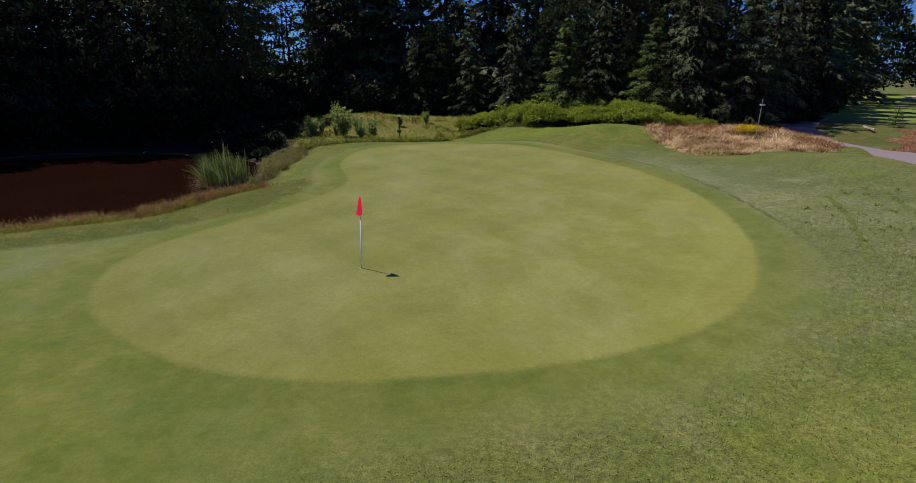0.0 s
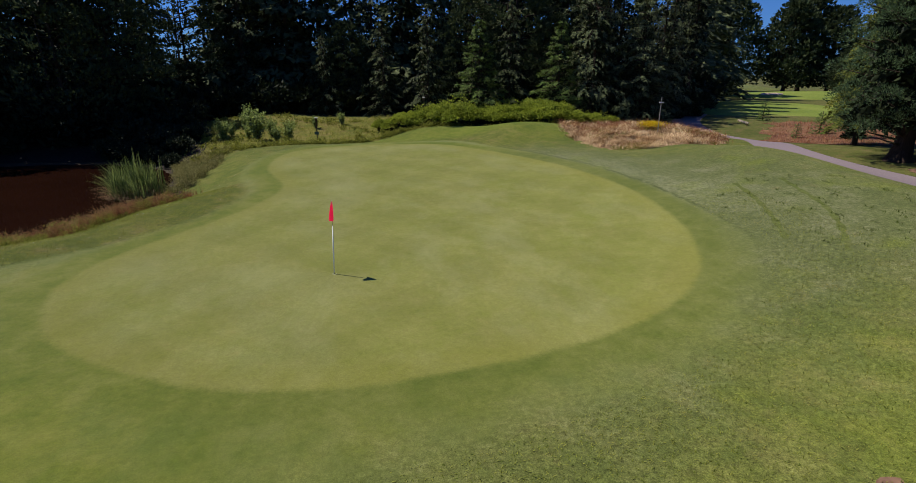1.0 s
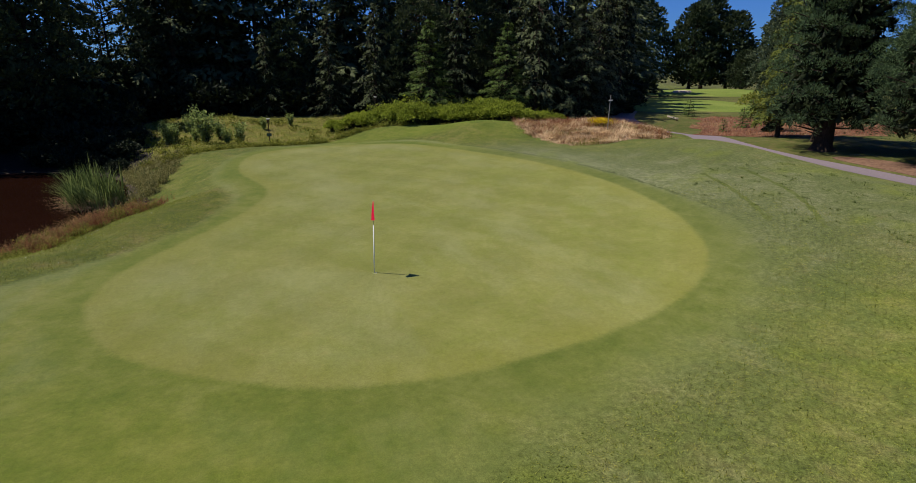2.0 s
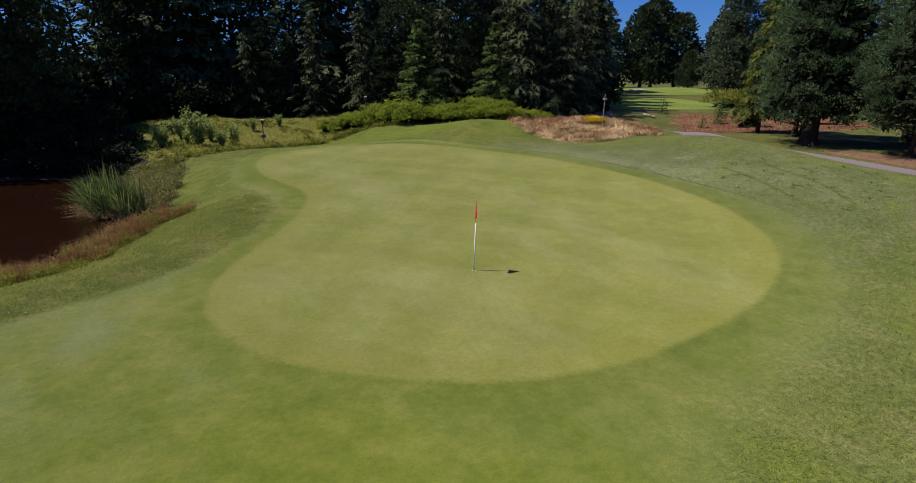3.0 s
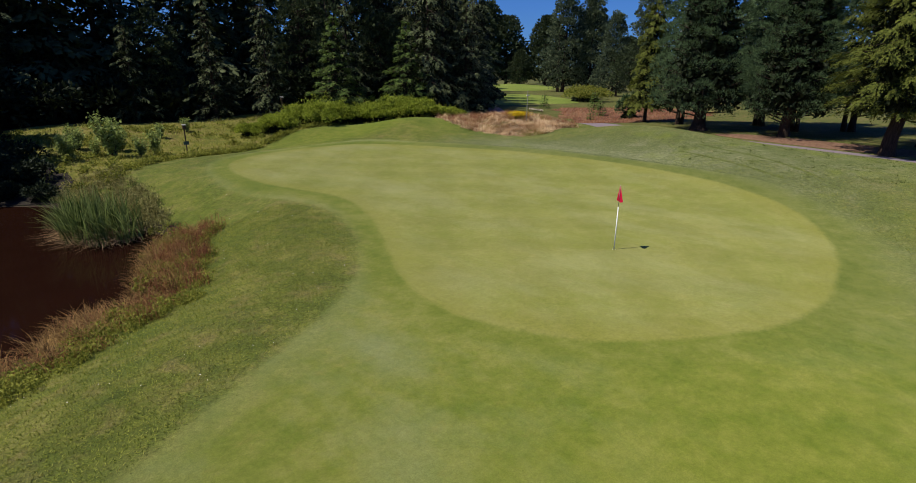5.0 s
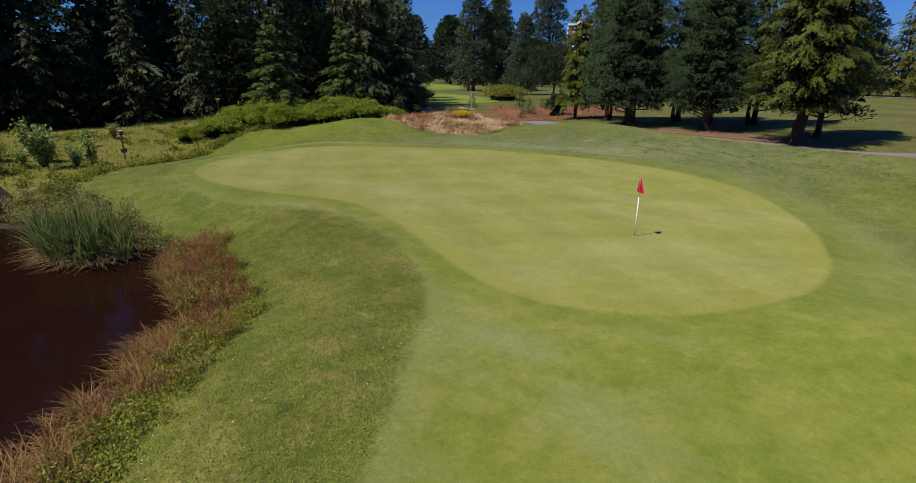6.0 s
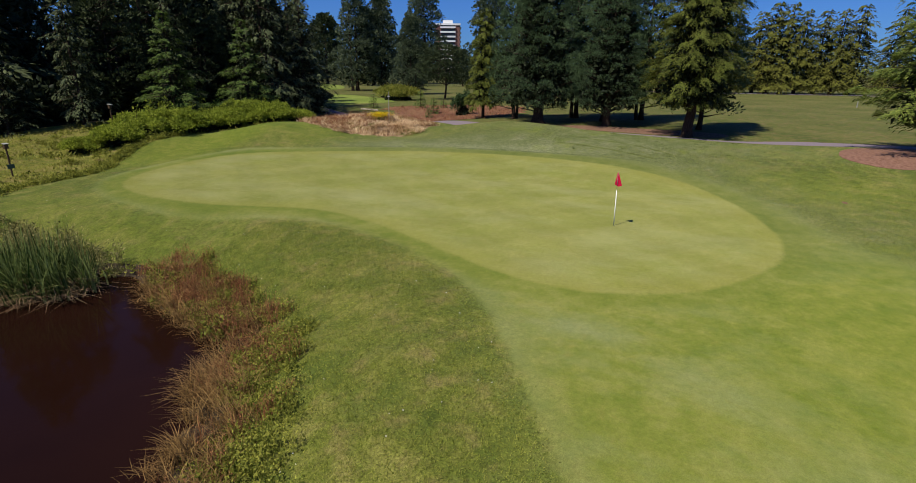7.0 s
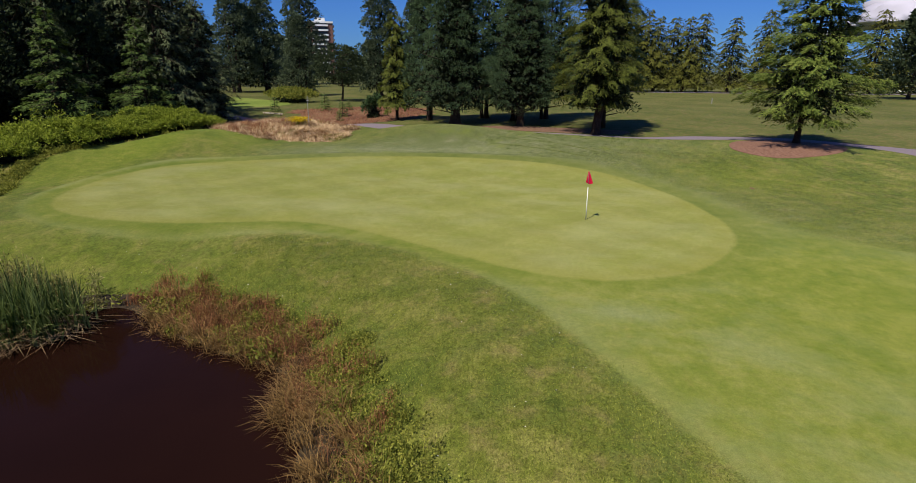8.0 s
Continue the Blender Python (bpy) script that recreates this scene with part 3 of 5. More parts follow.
land()
cx, cy = SHORE.mean(0)
wide = SHORE + 1.2 * (SHORE - (cx, cy)) / np.linalg.norm(SHORE - (cx, cy), axis=1)[:, None]
wbm = bmesh.new()
wv = [wbm.verts.new((x, y, WATER)) for x, y in wide]
wbm.faces.new(wv)
bmesh.ops.triangulate(wbm, faces=wbm.faces[:])
wme = bpy.data.meshes.new("water")
wbm.to_mesh(wme)
wbm.free()
wme.materials.append(M_WATER)
tagged(new("water", wme), "dark brown still water of a pond", kind="structure")


# ---------------------------------------------------------------- flagstick and cup
def flagstick():
    t = thing("flagstick", (0, 0, 0), "white flagstick with a red flag in the hole", "flagstick")
    bm = bmesh.new()
    rod(bm, (0, 0, -0.12), (0.033, 0.020, 1.42), 0.020, 0.016, 12)
    part("lower_pole", bm, M_POLE, t, "white lower pole", True)
    bm = bmesh.new()
    rod(bm, (0.033, 0.020, 1.42), (0.05, 0.03, 2.13), 0.007, 0.006, 10)
    part("upper_pole", bm, M_METAL, t, "thin grey upper pole", True)
    bm = bmesh.new()
    rows, cols = 14, 16
    grid = []
    for i in range(rows + 1):
        v = i / rows
        wide = 0.10 + 0.90 * v**0.85
        line = []
        for j in range(cols + 1):
            u = j / cols
            fold = 0.028 * math.sin(u * 8.5 + v * 1.6) * v
            at = wide * (0.31 * u - 0.09)
            line.append(bm.verts.new((0.052 - 0.46 * at - fold * 0.88, 0.032 - 0.88 * at + fold * 0.46, 2.13 - 0.56 * v * (1 - 0.22 * abs(u - 0.45)) - 0.02 * u)))
        grid.append(line)
    for i in range(rows):
        for j in range(cols):
            bm.faces.new((grid[i][j], grid[i][j + 1], grid[i + 1][j + 1], grid[i + 1][j]))
    part("flag", bm, M_FLAG, t, "red drooping flag", True)
    bm = bmesh.new()
    ring_a = [bm.verts.new((0.054 * math.cos(a), 0.054 * math.sin(a), 0.010)) for a in np.linspace(0, 2 * math.pi, 24, endpoint=False)]
    ring_b = [bm.verts.new((0.062 * math.cos(a), 0.062 * math.sin(a), 0.011)) for a in np.linspace(0, 2 * math.pi, 24, endpoint=False)]
    for i in range(24):
        bm.faces.new((ring_a[i], ring_b[i], ring_b[(i + 1) % 24], ring_a[(i + 1) % 24]))
    part("hole_rim", bm, M_POLE, t, "white rim of the hole")
    return t


flagstick()


# ---------------------------------------------------------------- trees
rng = np.random.default_rng(7)


def unit(v):
    return v / np.maximum(np.linalg.norm(v, axis=-1, keepdims=True), 1e-9)


def cards(p, d, length, width, up=None, fold=0.25):
    """Leaf-shaped pieces: each a lance from p along d, folded a little along its middle."""
    n = len(p)
    up = unit(rng.normal(size=(n, 3)) * 0.7 + (0, 0, 1)) if up is None else up
    side = unit(np.cross(d, up))
    lift = np.cross(side, d)
    length, width = np.broadcast_to(length, n)[:, None], np.broadcast_to(width, n)[:, None]
    a, c = p, p + d * length
    m = p + d * length * 0.45
    b, e = m + side * width * 0.5 - lift * width * fold, m - side * width * 0.5 - lift * width * fold
    verts = np.stack([a, b, c, e], 1).reshape(-1, 3)
    base = np.arange(n)[:, None] * 4
    return verts, np.concatenate([base + (0, 1, 2), base + (0, 2, 3)], 1).reshape(-1, 3)


def joined(pieces):
    vs, fs, k = [], [], 0
    for v, f in pieces:
        vs.append(v)
        fs.append(f + k)
        k += len(v)
    return np.concatenate(vs), np.concatenate(fs)


def stem(points, radii, sides=9):
    """A tapered tube through some points."""
    points, radii = np.array(points, float), np.array(radii, float)
    a = np.linspace(0, 2 * math.pi, sides, endpoint=False)
    t = unit(np.gradient(points, axis=0))
    u = unit(np.cross(t, (0.31, 0.95, 0.02)))
    w = np.cross(t, u)
    v = (points[:, None] + radii[:, None, None] * (np.cos(a)[None, :, None] * u[:, None] + np.sin(a)[None, :, None] * w[:, None])).reshape(-1, 3)
    f = []
    for i in range(len(points) - 1):
        for j in range(sides):
            q = i * sides + j, i * sides + (j + 1) % sides, (i + 1) * sides + (j + 1) % sides, (i + 1) * sides + j
            f += [(q[0], q[1], q[2]), (q[0], q[2], q[3])]
    return v, np.array(f)


def conifer(name, tall, reach, clear, material, limbs=130, twigs=11, per=7, lance=(0.34, 0.11), rise=0.12, sag=0.36, lift=0.08, hang=0.35, spread=0.45, whorl=0.5, power=0.8, trunk=0.28, flare=1.3, ragged=0.25,
            label="", inner=900, flat=1.0, face=0.45, low=0.72):
    """A conifer: a trunk, limbs in loose whorls, each limb a frond of side twigs set with needle sprays."""
    t = thing(name, (0, 0, 0), label, "tree")
    z = np.array([-0.4, 0.0, 0.35, 1.0, 2.2, tall * 0.5, tall * 0.97])
    r = trunk * np.array([flare * 1.1, flare, 1.12, 1.0, 0.93, 0.55, 0.06])
    wob = np.c_[np.cumsum(rng.normal(0, 0.03, 7)), np.cumsum(rng.normal(0, 0.03, 7))] * (z > 1)[:, None]
    f = np.linspace(0, 0.985, limbs) ** 1.12
    step = whorl / (tall - clear)
    f = np.clip(np.round(f / step) * step + rng.normal(0, step * 0.30, limbs), 0, 0.99)
    az = np.arange(limbs) * 2.39996 + rng.normal(0, 0.3, limbs)
    size = reach * (1 - f) ** power * np.minimum(1.0, low + f * 2.4) * rng.uniform(1 - ragged * 1.5, 1 + ragged * 0.7, limbs) + 0.22
    root = clear + (tall - clear) * f
    out = np.c_[np.cos(az), np.sin(az), np.zeros(limbs)]
    side = np.c_[-np.sin(az), np.cos(az), np.zeros(limbs)]
    sag_own, lift_own = sag * rng.uniform(0.7, 1.3, limbs), lift * rng.uniform(0.5, 1.5, limbs)

    def along(k, s):
        q = out[k] * (size[k] * s)[:, None]
        q[:, 2] += root[k] + size[k] * (rise * s - sag_own[k] * s**1.7 + lift_own[k] * s**4)
        return q

    count = np.maximum(4, (twigs * size / reach * 1.5).astype(int))
    k = np.repeat(np.arange(limbs), count)
    n = len(k)
    s = rng.uniform(0.10, 1.0, n) ** 0.75
    hand = np.where(rng.uniform(size=n) < 0.5, -1.0, 1.0)
    long = size[k] * spread * (1 - 0.72 * s) * np.minimum(1, 0.45 + s * 1.6) * rng.uniform(0.6, 1.25, n)
    way = unit(out[k] * (0.55 + 0.5 * s)[:, None] + side[k] * (hand * (1.0 - 0.55 * s))[:, None] + rng.normal(0, 0.12, (n, 3)))
    base = along(k, s)
    m = np.repeat(np.arange(n), per)
    u = (np.tile(np.arange(per), n) + rng.uniform(0, 1, n * per)) / per
    p = base[m] + way[m] * (long[m] * u)[:, None] + rng.normal(0, 0.035, (n * per, 3)) * (1, 1, 1 + hang)
    p[:, 2] -= hang * long[m] * u**1.5 + abs(rng.normal(0, 0.05 + 0.12 * hang, n * per)) * hang
    d = unit(way[m] + side[k[m]] * rng.normal(0, 0.45, (n * per, 1)) + rng.normal(0, 0.16, (n * per, 3)) - np.c_[np.zeros((n * per, 2)), hang * (0.4 + 1.2 * u)])
    up = unit(out[k[m]] * face + (0, 0, flat) + rng.normal(0, 0.22, (n * per, 3)))
    v, g = cards(p, d, lance[0] * rng.uniform(0.6, 1.3, n * per), lance[1] * rng.uniform(0.7, 1.3, n * per), up)
    solid("crown", v, g, material, t)
    woods = [stem(np.c_[wob, z], r, 12)]
    for i in np.flatnonzero(size > 0.9):
        s4 = np.linspace(0, 0.9, 4)
        woods.append(stem(along(np.full(4, i), s4), 0.03 * np.array([1.6, 1.1, 0.7, 0.25]) * (0.5 + size[i] / 6), 3))
    v, g = joined(woods)
    solid("trunk", v, g, M_BARK, t, True)
    shade_core(t, tall, reach * 0.55, clear + 0.3, power, inner)
    return t


def shade_core(t, tall, reach, clear, power, n):
    """Dark filler cards inside a crown, with the shade put into their colour."""
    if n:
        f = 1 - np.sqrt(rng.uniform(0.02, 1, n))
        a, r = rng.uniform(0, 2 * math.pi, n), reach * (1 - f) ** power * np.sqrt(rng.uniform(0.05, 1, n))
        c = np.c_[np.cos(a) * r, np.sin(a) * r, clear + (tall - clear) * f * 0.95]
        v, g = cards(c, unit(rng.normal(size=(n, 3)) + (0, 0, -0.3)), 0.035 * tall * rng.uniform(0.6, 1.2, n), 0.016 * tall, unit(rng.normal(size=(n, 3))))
        solid("inner_crown", v, g, M_SHADE, t, label="dark filler inside the crown, shade put into its colour")


def clumpy(name, tall, reach, clear, material, clumps=110, each=110, leaf=(0.24, 0.13), shape=0.75, trunk=0.5, flare=1.6, size=0.95, label="", stems=1, lean=0.0, upward=0.4, inner=900, deep=0.72):
    """A tree whose crown is made of rounded tufts set about an uneven cone or dome."""
    t = thing(name, (0, 0, 0), label, "tree")
    woods = []
    for k in range(stems):
        ox, oy = (rng.normal(0, 0.9, 2) if k else (0, 0))
        z = np.array([-0.4, 0.0, 0.3, 0.9, 2.0, tall * 0.45, tall * 0.93])
        r = trunk * (0.75 if k else 1.0) * np.array([flare * 1.15, flare, 1.25, 1.0, 0.88, 0.5, 0.05])
        lx = ox + lean * z / tall + np.cumsum(rng.normal(0, 0.05, 7))
        woods.append(stem(np.c_[lx, oy + np.cumsum(rng.normal(0, 0.05, 7)), z], r, 12))
    pieces = []
    for k in range(clumps):
        f = (k + rng.uniform()) / clumps
        f = 1 - (1 - f) ** 1.15
        hz = clear + (tall - clear) * f
        if shape < 1:
            rad = reach * (1 - f) ** shape * min(1.0, 0.62 + f * 3.0)
        else:
            rad = reach * math.sqrt(max(0.02, 1 - (2 * f - 0.9) ** 2 / 1.25))
        az = k * 2.39996 + rng.normal(0, 0.35)
        far = rad * rng.uniform(0.62, 1.1)
        c = np.array([math.cos(az) * far, math.sin(az) * far, hz + rng.normal(0, 0.25)])
        big = size * rng.uniform(0.7, 1.35) * (1 - 0.45 * f)
        q = unit(rng.normal(size=(each, 3))) * rng.uniform(0.45, 1.0, (each, 1)) ** 0.5
        q[:, 2] = np.where(q[:, 2] < -0.3, -q[:, 2], q[:, 2])
        d = unit(q + (math.cos(az) * 0.5, math.sin(az) * 0.5, upward) + rng.normal(0, 0.35, (each, 3)))
        pieces.append(cards(c + q * (big, big, big * deep), d, leaf[0] * rng.uniform(0.6, 1.3, each), leaf[1] * rng.uniform(0.7, 1.3, each), unit(q + (math.cos(az) * 0.35, math.sin(az) * 0.35, 0.35) + rng.normal(0, 0.18, (each, 3)))))
        if far > 1.0 and k % 2 == 0:
            root = np.array([0, 0, hz - 0.25 * far])
            woods.append(stem([root, root * 0.5 + c * 0.5, c], [0.07, 0.05, 0.015], 4))
    v, f = joined(woods)
    solid("trunk", v, f, M_BARK, t, True)
    v, f = joined(pieces)
    solid("crown", v, f, material, t)
    shade_core(t, tall, reach * 0.7, clear + 0.4, min(shape, 0.8), inner)
    return t


def plant(tree, x, y, scale=1.0, turn=None, label="", group="", dz=0.0):
    turn = rng.uniform(0, 360) if turn is None else turn
    m = pose(x, y, high(x, y) + dz, 0, 0, turn)
    ob = copy_thing(tree, m @ Matrix.Scale(scale, 4)) if tree.get("set") else tree
    ob.matrix_basis = m @ Matrix.Scale(scale, 4)
    tree["set"] = 1
    if ob is not tree and "set" in ob:
        del ob["set"]
    return tagged(ob, label, group=group)


# the tall conifers beyond the path
SEQ = "tall dark blue-green sequoia with a flared brown trunk"
seq_a = clumpy("sequoia", 20.0, 4.0, 1.5, M_SEQUOIA, 330, 195, (0.170, 0.043), 0.66, 0.47, 1.75, 0.78, SEQ + " beside the path", inner=3000)
seq_b = clumpy("sequoia", 18.0, 4.0, 1.5, M_SEQUOIA, 300, 195, (0.170, 0.043), 0.70, 0.34, 1.4, 0.78, SEQ + " in the row by the path", inner=3000)
seq_c = clumpy("sequoia", 19.0, 4.2, 1.8, M_SEQUOIA, 170, 80, (0.36, 0.12), 0.7, 0.24, 1.4, 0.95, SEQ + " in the back of the row", stems=2)
plant(seq_a, 29.9, 11.75, 1.0)
plant(seq_b, 30.2, 5.4, 0.96, 40, "rounded blue-green sequoia whose boughs hang low over the path")
plant(seq_c, 33.3, 15.3, 0.78, 100, "smaller dark sequoia behind the tall one")
plant(seq_c, 37.6, 9.6, 1.0, 200, "dark twin-stemmed sequoia at the back of the row")
plant(seq_c, 38.7, 3.1, 1.0, 250, "tall dark sequoia at the back of the row")
plant(seq_c, 31.2, -2.5, 0.85, 310, "dark conifer close behind the broad cedar")
plant(seq_c, 35.2, 6.6, 0.85, 20, "dark sequoia filling the row by the path")
cedar = conifer("cedar", 20.0, 3.95, 2.5, M_CEDAR, 260, 17, 14, (0.19, 0.058), 0.45, 0.46, 0.0, 0.60, 0.46, 0.42, 0.42, 0.38, 1.4, 0.20, "broad yellow-green cedar casting deep shade by the path", 3600, 0.45, 0.95, 0.62)
plant(cedar, 26.5, -1.7, 1.0, 0)
slim = conifer("cedar", 11.0, 1.65, 1.7, M_CEDAR, 130, 10, 9, (0.26, 0.085), 0.35, 0.55, 0.0, 0.7, 0.5, 0.4, 0.42, 0.16, 1.3, 0.25, "slim yellow-green cedar beside the sequoias", 900, 0.45, 0.95, 0.95)
plant(slim, 33.8, 18.9, 1.0)
deodar = conifer("deodar", 15.0, 4.6, 1.8, M_DEODAR, 190, 24, 12, (0.24, 0.075), 0.16, 0.34, 0.14, 0.42, 0.46, 0.66, 0.72, 0.20, 1.5, 0.32, "bright green deodar with layered spreading boughs on a mulch bed", 1400, 0.7, 0.8, 0.62)
plant(deodar, 20.6, -15.7, 1.0, 30)

# young firs and the spruce before the wood
young = conifer("young_fir", 8.6, 2.7, 0.3, M_FIRLIGHT, 120, 12, 8, (0.24, 0.070), 0.20, 0.34, 0.10, 0.30, 0.45, 0.42, 0.9, 0.14, 1.3, 0.25, "young bright green fir before the dark wood", 900, 0.7, 0.8)
plant(young, 10.3, 36.5, 1.05)
plant(young, 17.8, 36.0, 1.0, 140)
spruce = conifer("spruce", 9.5, 3.3, 0.2, M_FIR, 130, 13, 8, (0.24, 0.075), 0.10, 0.34, 0.12, 0.45, 0.45, 0.45, 0.75, 0.17, 1.3, 0.25, "dense dark spruce with boughs down to the grass", 1100, 0.7, 0.8)
plant(spruce, 26.0, 36.4, 1.2)

# the wood
FIR = "tall dark fir in the shaded wood"
fir_a = conifer("fir", 21.0, 5.0, 0.6, M_FIR, 130, 9, 6, (0.36, 0.12), 0.10, 0.42, 0.10, 0.55, 0.40, 0.8, 0.7, 0.33, 1.3, 0.35, FIR, 900, 0.8, 0.8)
fir_b = conifer("fir", 19.0, 4.6, 1.0, M_FIR, 110, 9, 6, (0.38, 0.13), 0.05, 0.52, 0.14, 0.70, 0.40, 1.0, 0.6, 0.30, 1.3, 0.45, FIR, 900, 0.8, 0.8)
fir_c = conifer("fir", 23.0, 3.4, 7.0, M_FIR, 90, 8, 6, (0.40, 0.13), 0.10, 0.38, 0.04, 0.50, 0.42, 1.2, 0.6, 0.30, 1.3, 0.5, "thin tall fir with gaps between its boughs", 700)
fir_d = conifer("fir", 22.0, 4.6, 1.0, M_FIR, 95, 7, 4, (1.0, 0.44), 0.10, 0.42, 0.05, 0.5, 0.42, 0.9, 0.65, 0.33, 1.3, 0.4, FIR, 600)
broad_a = clumpy("broadleaf_tree", 18.0, 5.0, 1.2, M_BROAD, 130, 50, (0.48, 0.28), 1.2, 0.32, 1.4, 1.5, "tall shaded broad-leaved tree in the wood", stems=2, inner=500)
POND_EDGE = [(-20.5, 34.8, 0.78, 3), (-22.8, 31.6, 0.78, 3), (-29, 33, 1.0, 0), (-32.5, 30.5, 0.95, 3), (-36.5, 27.5, 1.0, 1), (-40.5, 24.5, 1.05, 3), (-45, 21, 1.0, 0), (-49.5, 17, 1.0, 3),
    (-55, 12.5, 1.1, 1), (-61, 8, 1.05, 3), (-66, 2, 1.1, 0)]
POND_DEEP = [(-25, 36.5, 1.0, 3), (-22, 43, 1.0, 0), (-28, 40, 1.1, 1), (-34, 36.5, 1.15, 0), (-39.5, 32.5, 1.1, 2), (-45, 28, 1.15, 0), (-51, 23, 1.1, 1), (-58, 19, 1.15, 0),
    (-43, 37, 1.3, 3), (-36, 42, 1.3, 3), (-29, 47, 1.3, 3), (-50, 31, 1.3, 3), (-57, 26, 1.3, 3), (-19, 48, 0.8, 3), (-17, 55, 0.7, 1), (-34, 48, 1.25, 3), (-41, 42, 1.25, 3), (-48, 37, 1.25, 3), (-55, 32, 1.25, 3), (-63, 22, 1.25, 3), (-67, 15, 1.25, 3)]
WOOD_EDGE = [(-2.5, 46.6, 0.5, 3), (10.8, 44.5, 0.6, 3), (19, 42.2, 0.5, 3), (8.0, 48, 0.66, 1), (12.8, 47.6, 0.62, 0), (6.0, 41.5, 0.55, 1), (1.5, 43, 0.5, 0), (14.2, 41, 0.55, 1), (21.5, 37.2, 0.85, 1), (24.6, 38.6, 0.8, 0),
    (21.8, 39.6, 0.9, 0), (-4.5, 45, 0.45, 1), (29.3, 38.8, 0.72, 1)]
WOOD_TALL = [(-13.5, 49, 0.95, 0), (0.5, 48.6, 0.88, 1), (16.2, 46.5, 1.0, 3), (21, 44.5, 0.9, 0), (25, 43.5, 0.95, 0), (29, 42.5, 0.85, 1), (32.8, 43.6, 0.8, 0), (36, 45, 0.78, 2),
    (27, 49.5, 1.05, 1)]
WOOD_DEEP = [(-15.8, 52, 1.15, 0), (-11.5, 53.5, 1.15, 1), (-9, 50, 1.0, 1), (-5.5, 51.5, 1.05, 0), (3.6, 50.2, 1.1, 3), (-9, 57, 1.1, 0), (4.5, 55, 1.1, 0), (16, 52, 1.1, 0), (22, 50.5, 1.1, 2), (33, 51, 1.1, 0),
    (39.5, 54, 1.0, 1), (45, 60, 1.05, 0), (51, 70, 1.1, 1), (-2, 57, 1.2, 0), (9, 56.5, 1.2, 0), (12.5, 59, 1.2, 0), (20, 57, 1.2, 0), (-14, 60, 1.2, 0), (28, 56, 1.1, 0), (57, 76, 1.15, 0), (64, 84, 1.2, 0), (70, 94, 1.2, 0)]
for x, y, k, sort in POND_EDGE + POND_DEEP + WOOD_EDGE + WOOD_TALL + WOOD_DEEP:
    deep = y > 49.7 or (x < -20 and y > 37.8 + 0.593 * (x + 22.8))
    plant(fir_d if deep else (fir_a, fir_b, fir_c, broad_a)[sort], x, y, k, group="trees of the wood")

# beyond the far fairway
far_fir = conifer("far_conifer", 19.0, 6.0, 1.9, M_FARFIR, 125, 10, 5, (0.58, 0.22), 0.20, 0.40, 0.0, 0.50, 0.55, 0.6, 0.55, 0.4, 1.3, 0.22, "conifer in a far row with bare trunk and shade below", 1300, 0.6, 0.95, 0.95)
far_broad = clumpy("far_broadleaf_tree", 17.0, 6.2, 1.2, M_BROAD, 96, 46, (0.80, 0.48), 0.42, 0.35, 1.4, 2.2, "tall dark broad-leaved tree far across the course")
for i, (x, y, k) in enumerate([(128, 8, 0.85), (130, 3, 0.95), (132, -3, 0.8), (131, -8, 1.0), (133, -13, 1.0), (132, -19, 1.08), (131, -0.5, 1.0), (132, -16, 1.1), (133, -22, 1.0), (134, -29.5, 1.0), (134, -26, 1.0), (134, -33, 1.05), (135, -41, 1.0), (138, -50, 1.1), (136, -58, 1.0),
                               (142, -68, 1.0), (140, -77, 1.1), (150, -90, 1.0), (150, -104, 1.1), (150, 14, 0.9), (152, 22, 1.0)]):
    plant(far_fir, x, y, k, group="far row of conifers")
for x, y, k in [(160, 18, 0.7), (109, -70, 1.0), (110, 124, 1.3), (98, 131, 1.35), (121, 122, 1.2), (86, 136, 1.3), (130, 112, 1.2), (117, 128, 1.45), (127, 122, 0.75), (116, 111, 0.6), (150, 130, 1.1), (126, 92, 1.2),
                (132, 78, 0.7), (136, 66, 0.6), (140, 52, 0.65), (144, 40, 0.6), (146, 30, 0.65), (150, 90, 0.8), (126, 54, 0.55)
                , (160, 100, 0.9), (170, 70, 0.8)]:
    plant(far_broad, x, y, k, group="far trees")


# ---------------------------------------------------------------- reeds, weeds and grasses
def blades(p, d, tall, wide, bend, segs=3):
    """Arching grass blades: from p, rising and leaning over along d."""
    n = len(p)
    tall, wide, bend = (np.broadcast_to(q, n)[:, None] for q in (tall, wide, bend))
    side = unit(np.c_[-d[:, 1], d[:, 0], np.zeros(n)] + rng.normal(0, 0.4, (n, 3)) * (1, 1, 0))
    vs = []
    for i in range(segs + 1):
        s = i / segs
        c = p + d * bend * s**2 + np.c_[np.zeros((n, 2)), tall * (s - 0.30 * np.clip(bend / np.maximum(tall, 1e-3), 0, 2) * s**3)]
        w = wide * (1 - s) ** 0.7 * 0.5
        vs += [c - side * w, c + side * w] if i < segs else [c]
    k = 2 * segs + 1
    verts = np.stack(vs, 1).reshape(-1, 3)
    f = []
    for i in range(segs - 1):
        f += [(2 * i, 2 * i + 1, 2 * i + 3), (2 * i, 2 * i + 3, 2 * i + 2)]
    f.append((2 * segs - 2, 2 * segs - 1, 2 * segs))
    return verts, (np.arange(n)[:, None, None] * k + np.array(f)[None]).reshape(-1, 3)


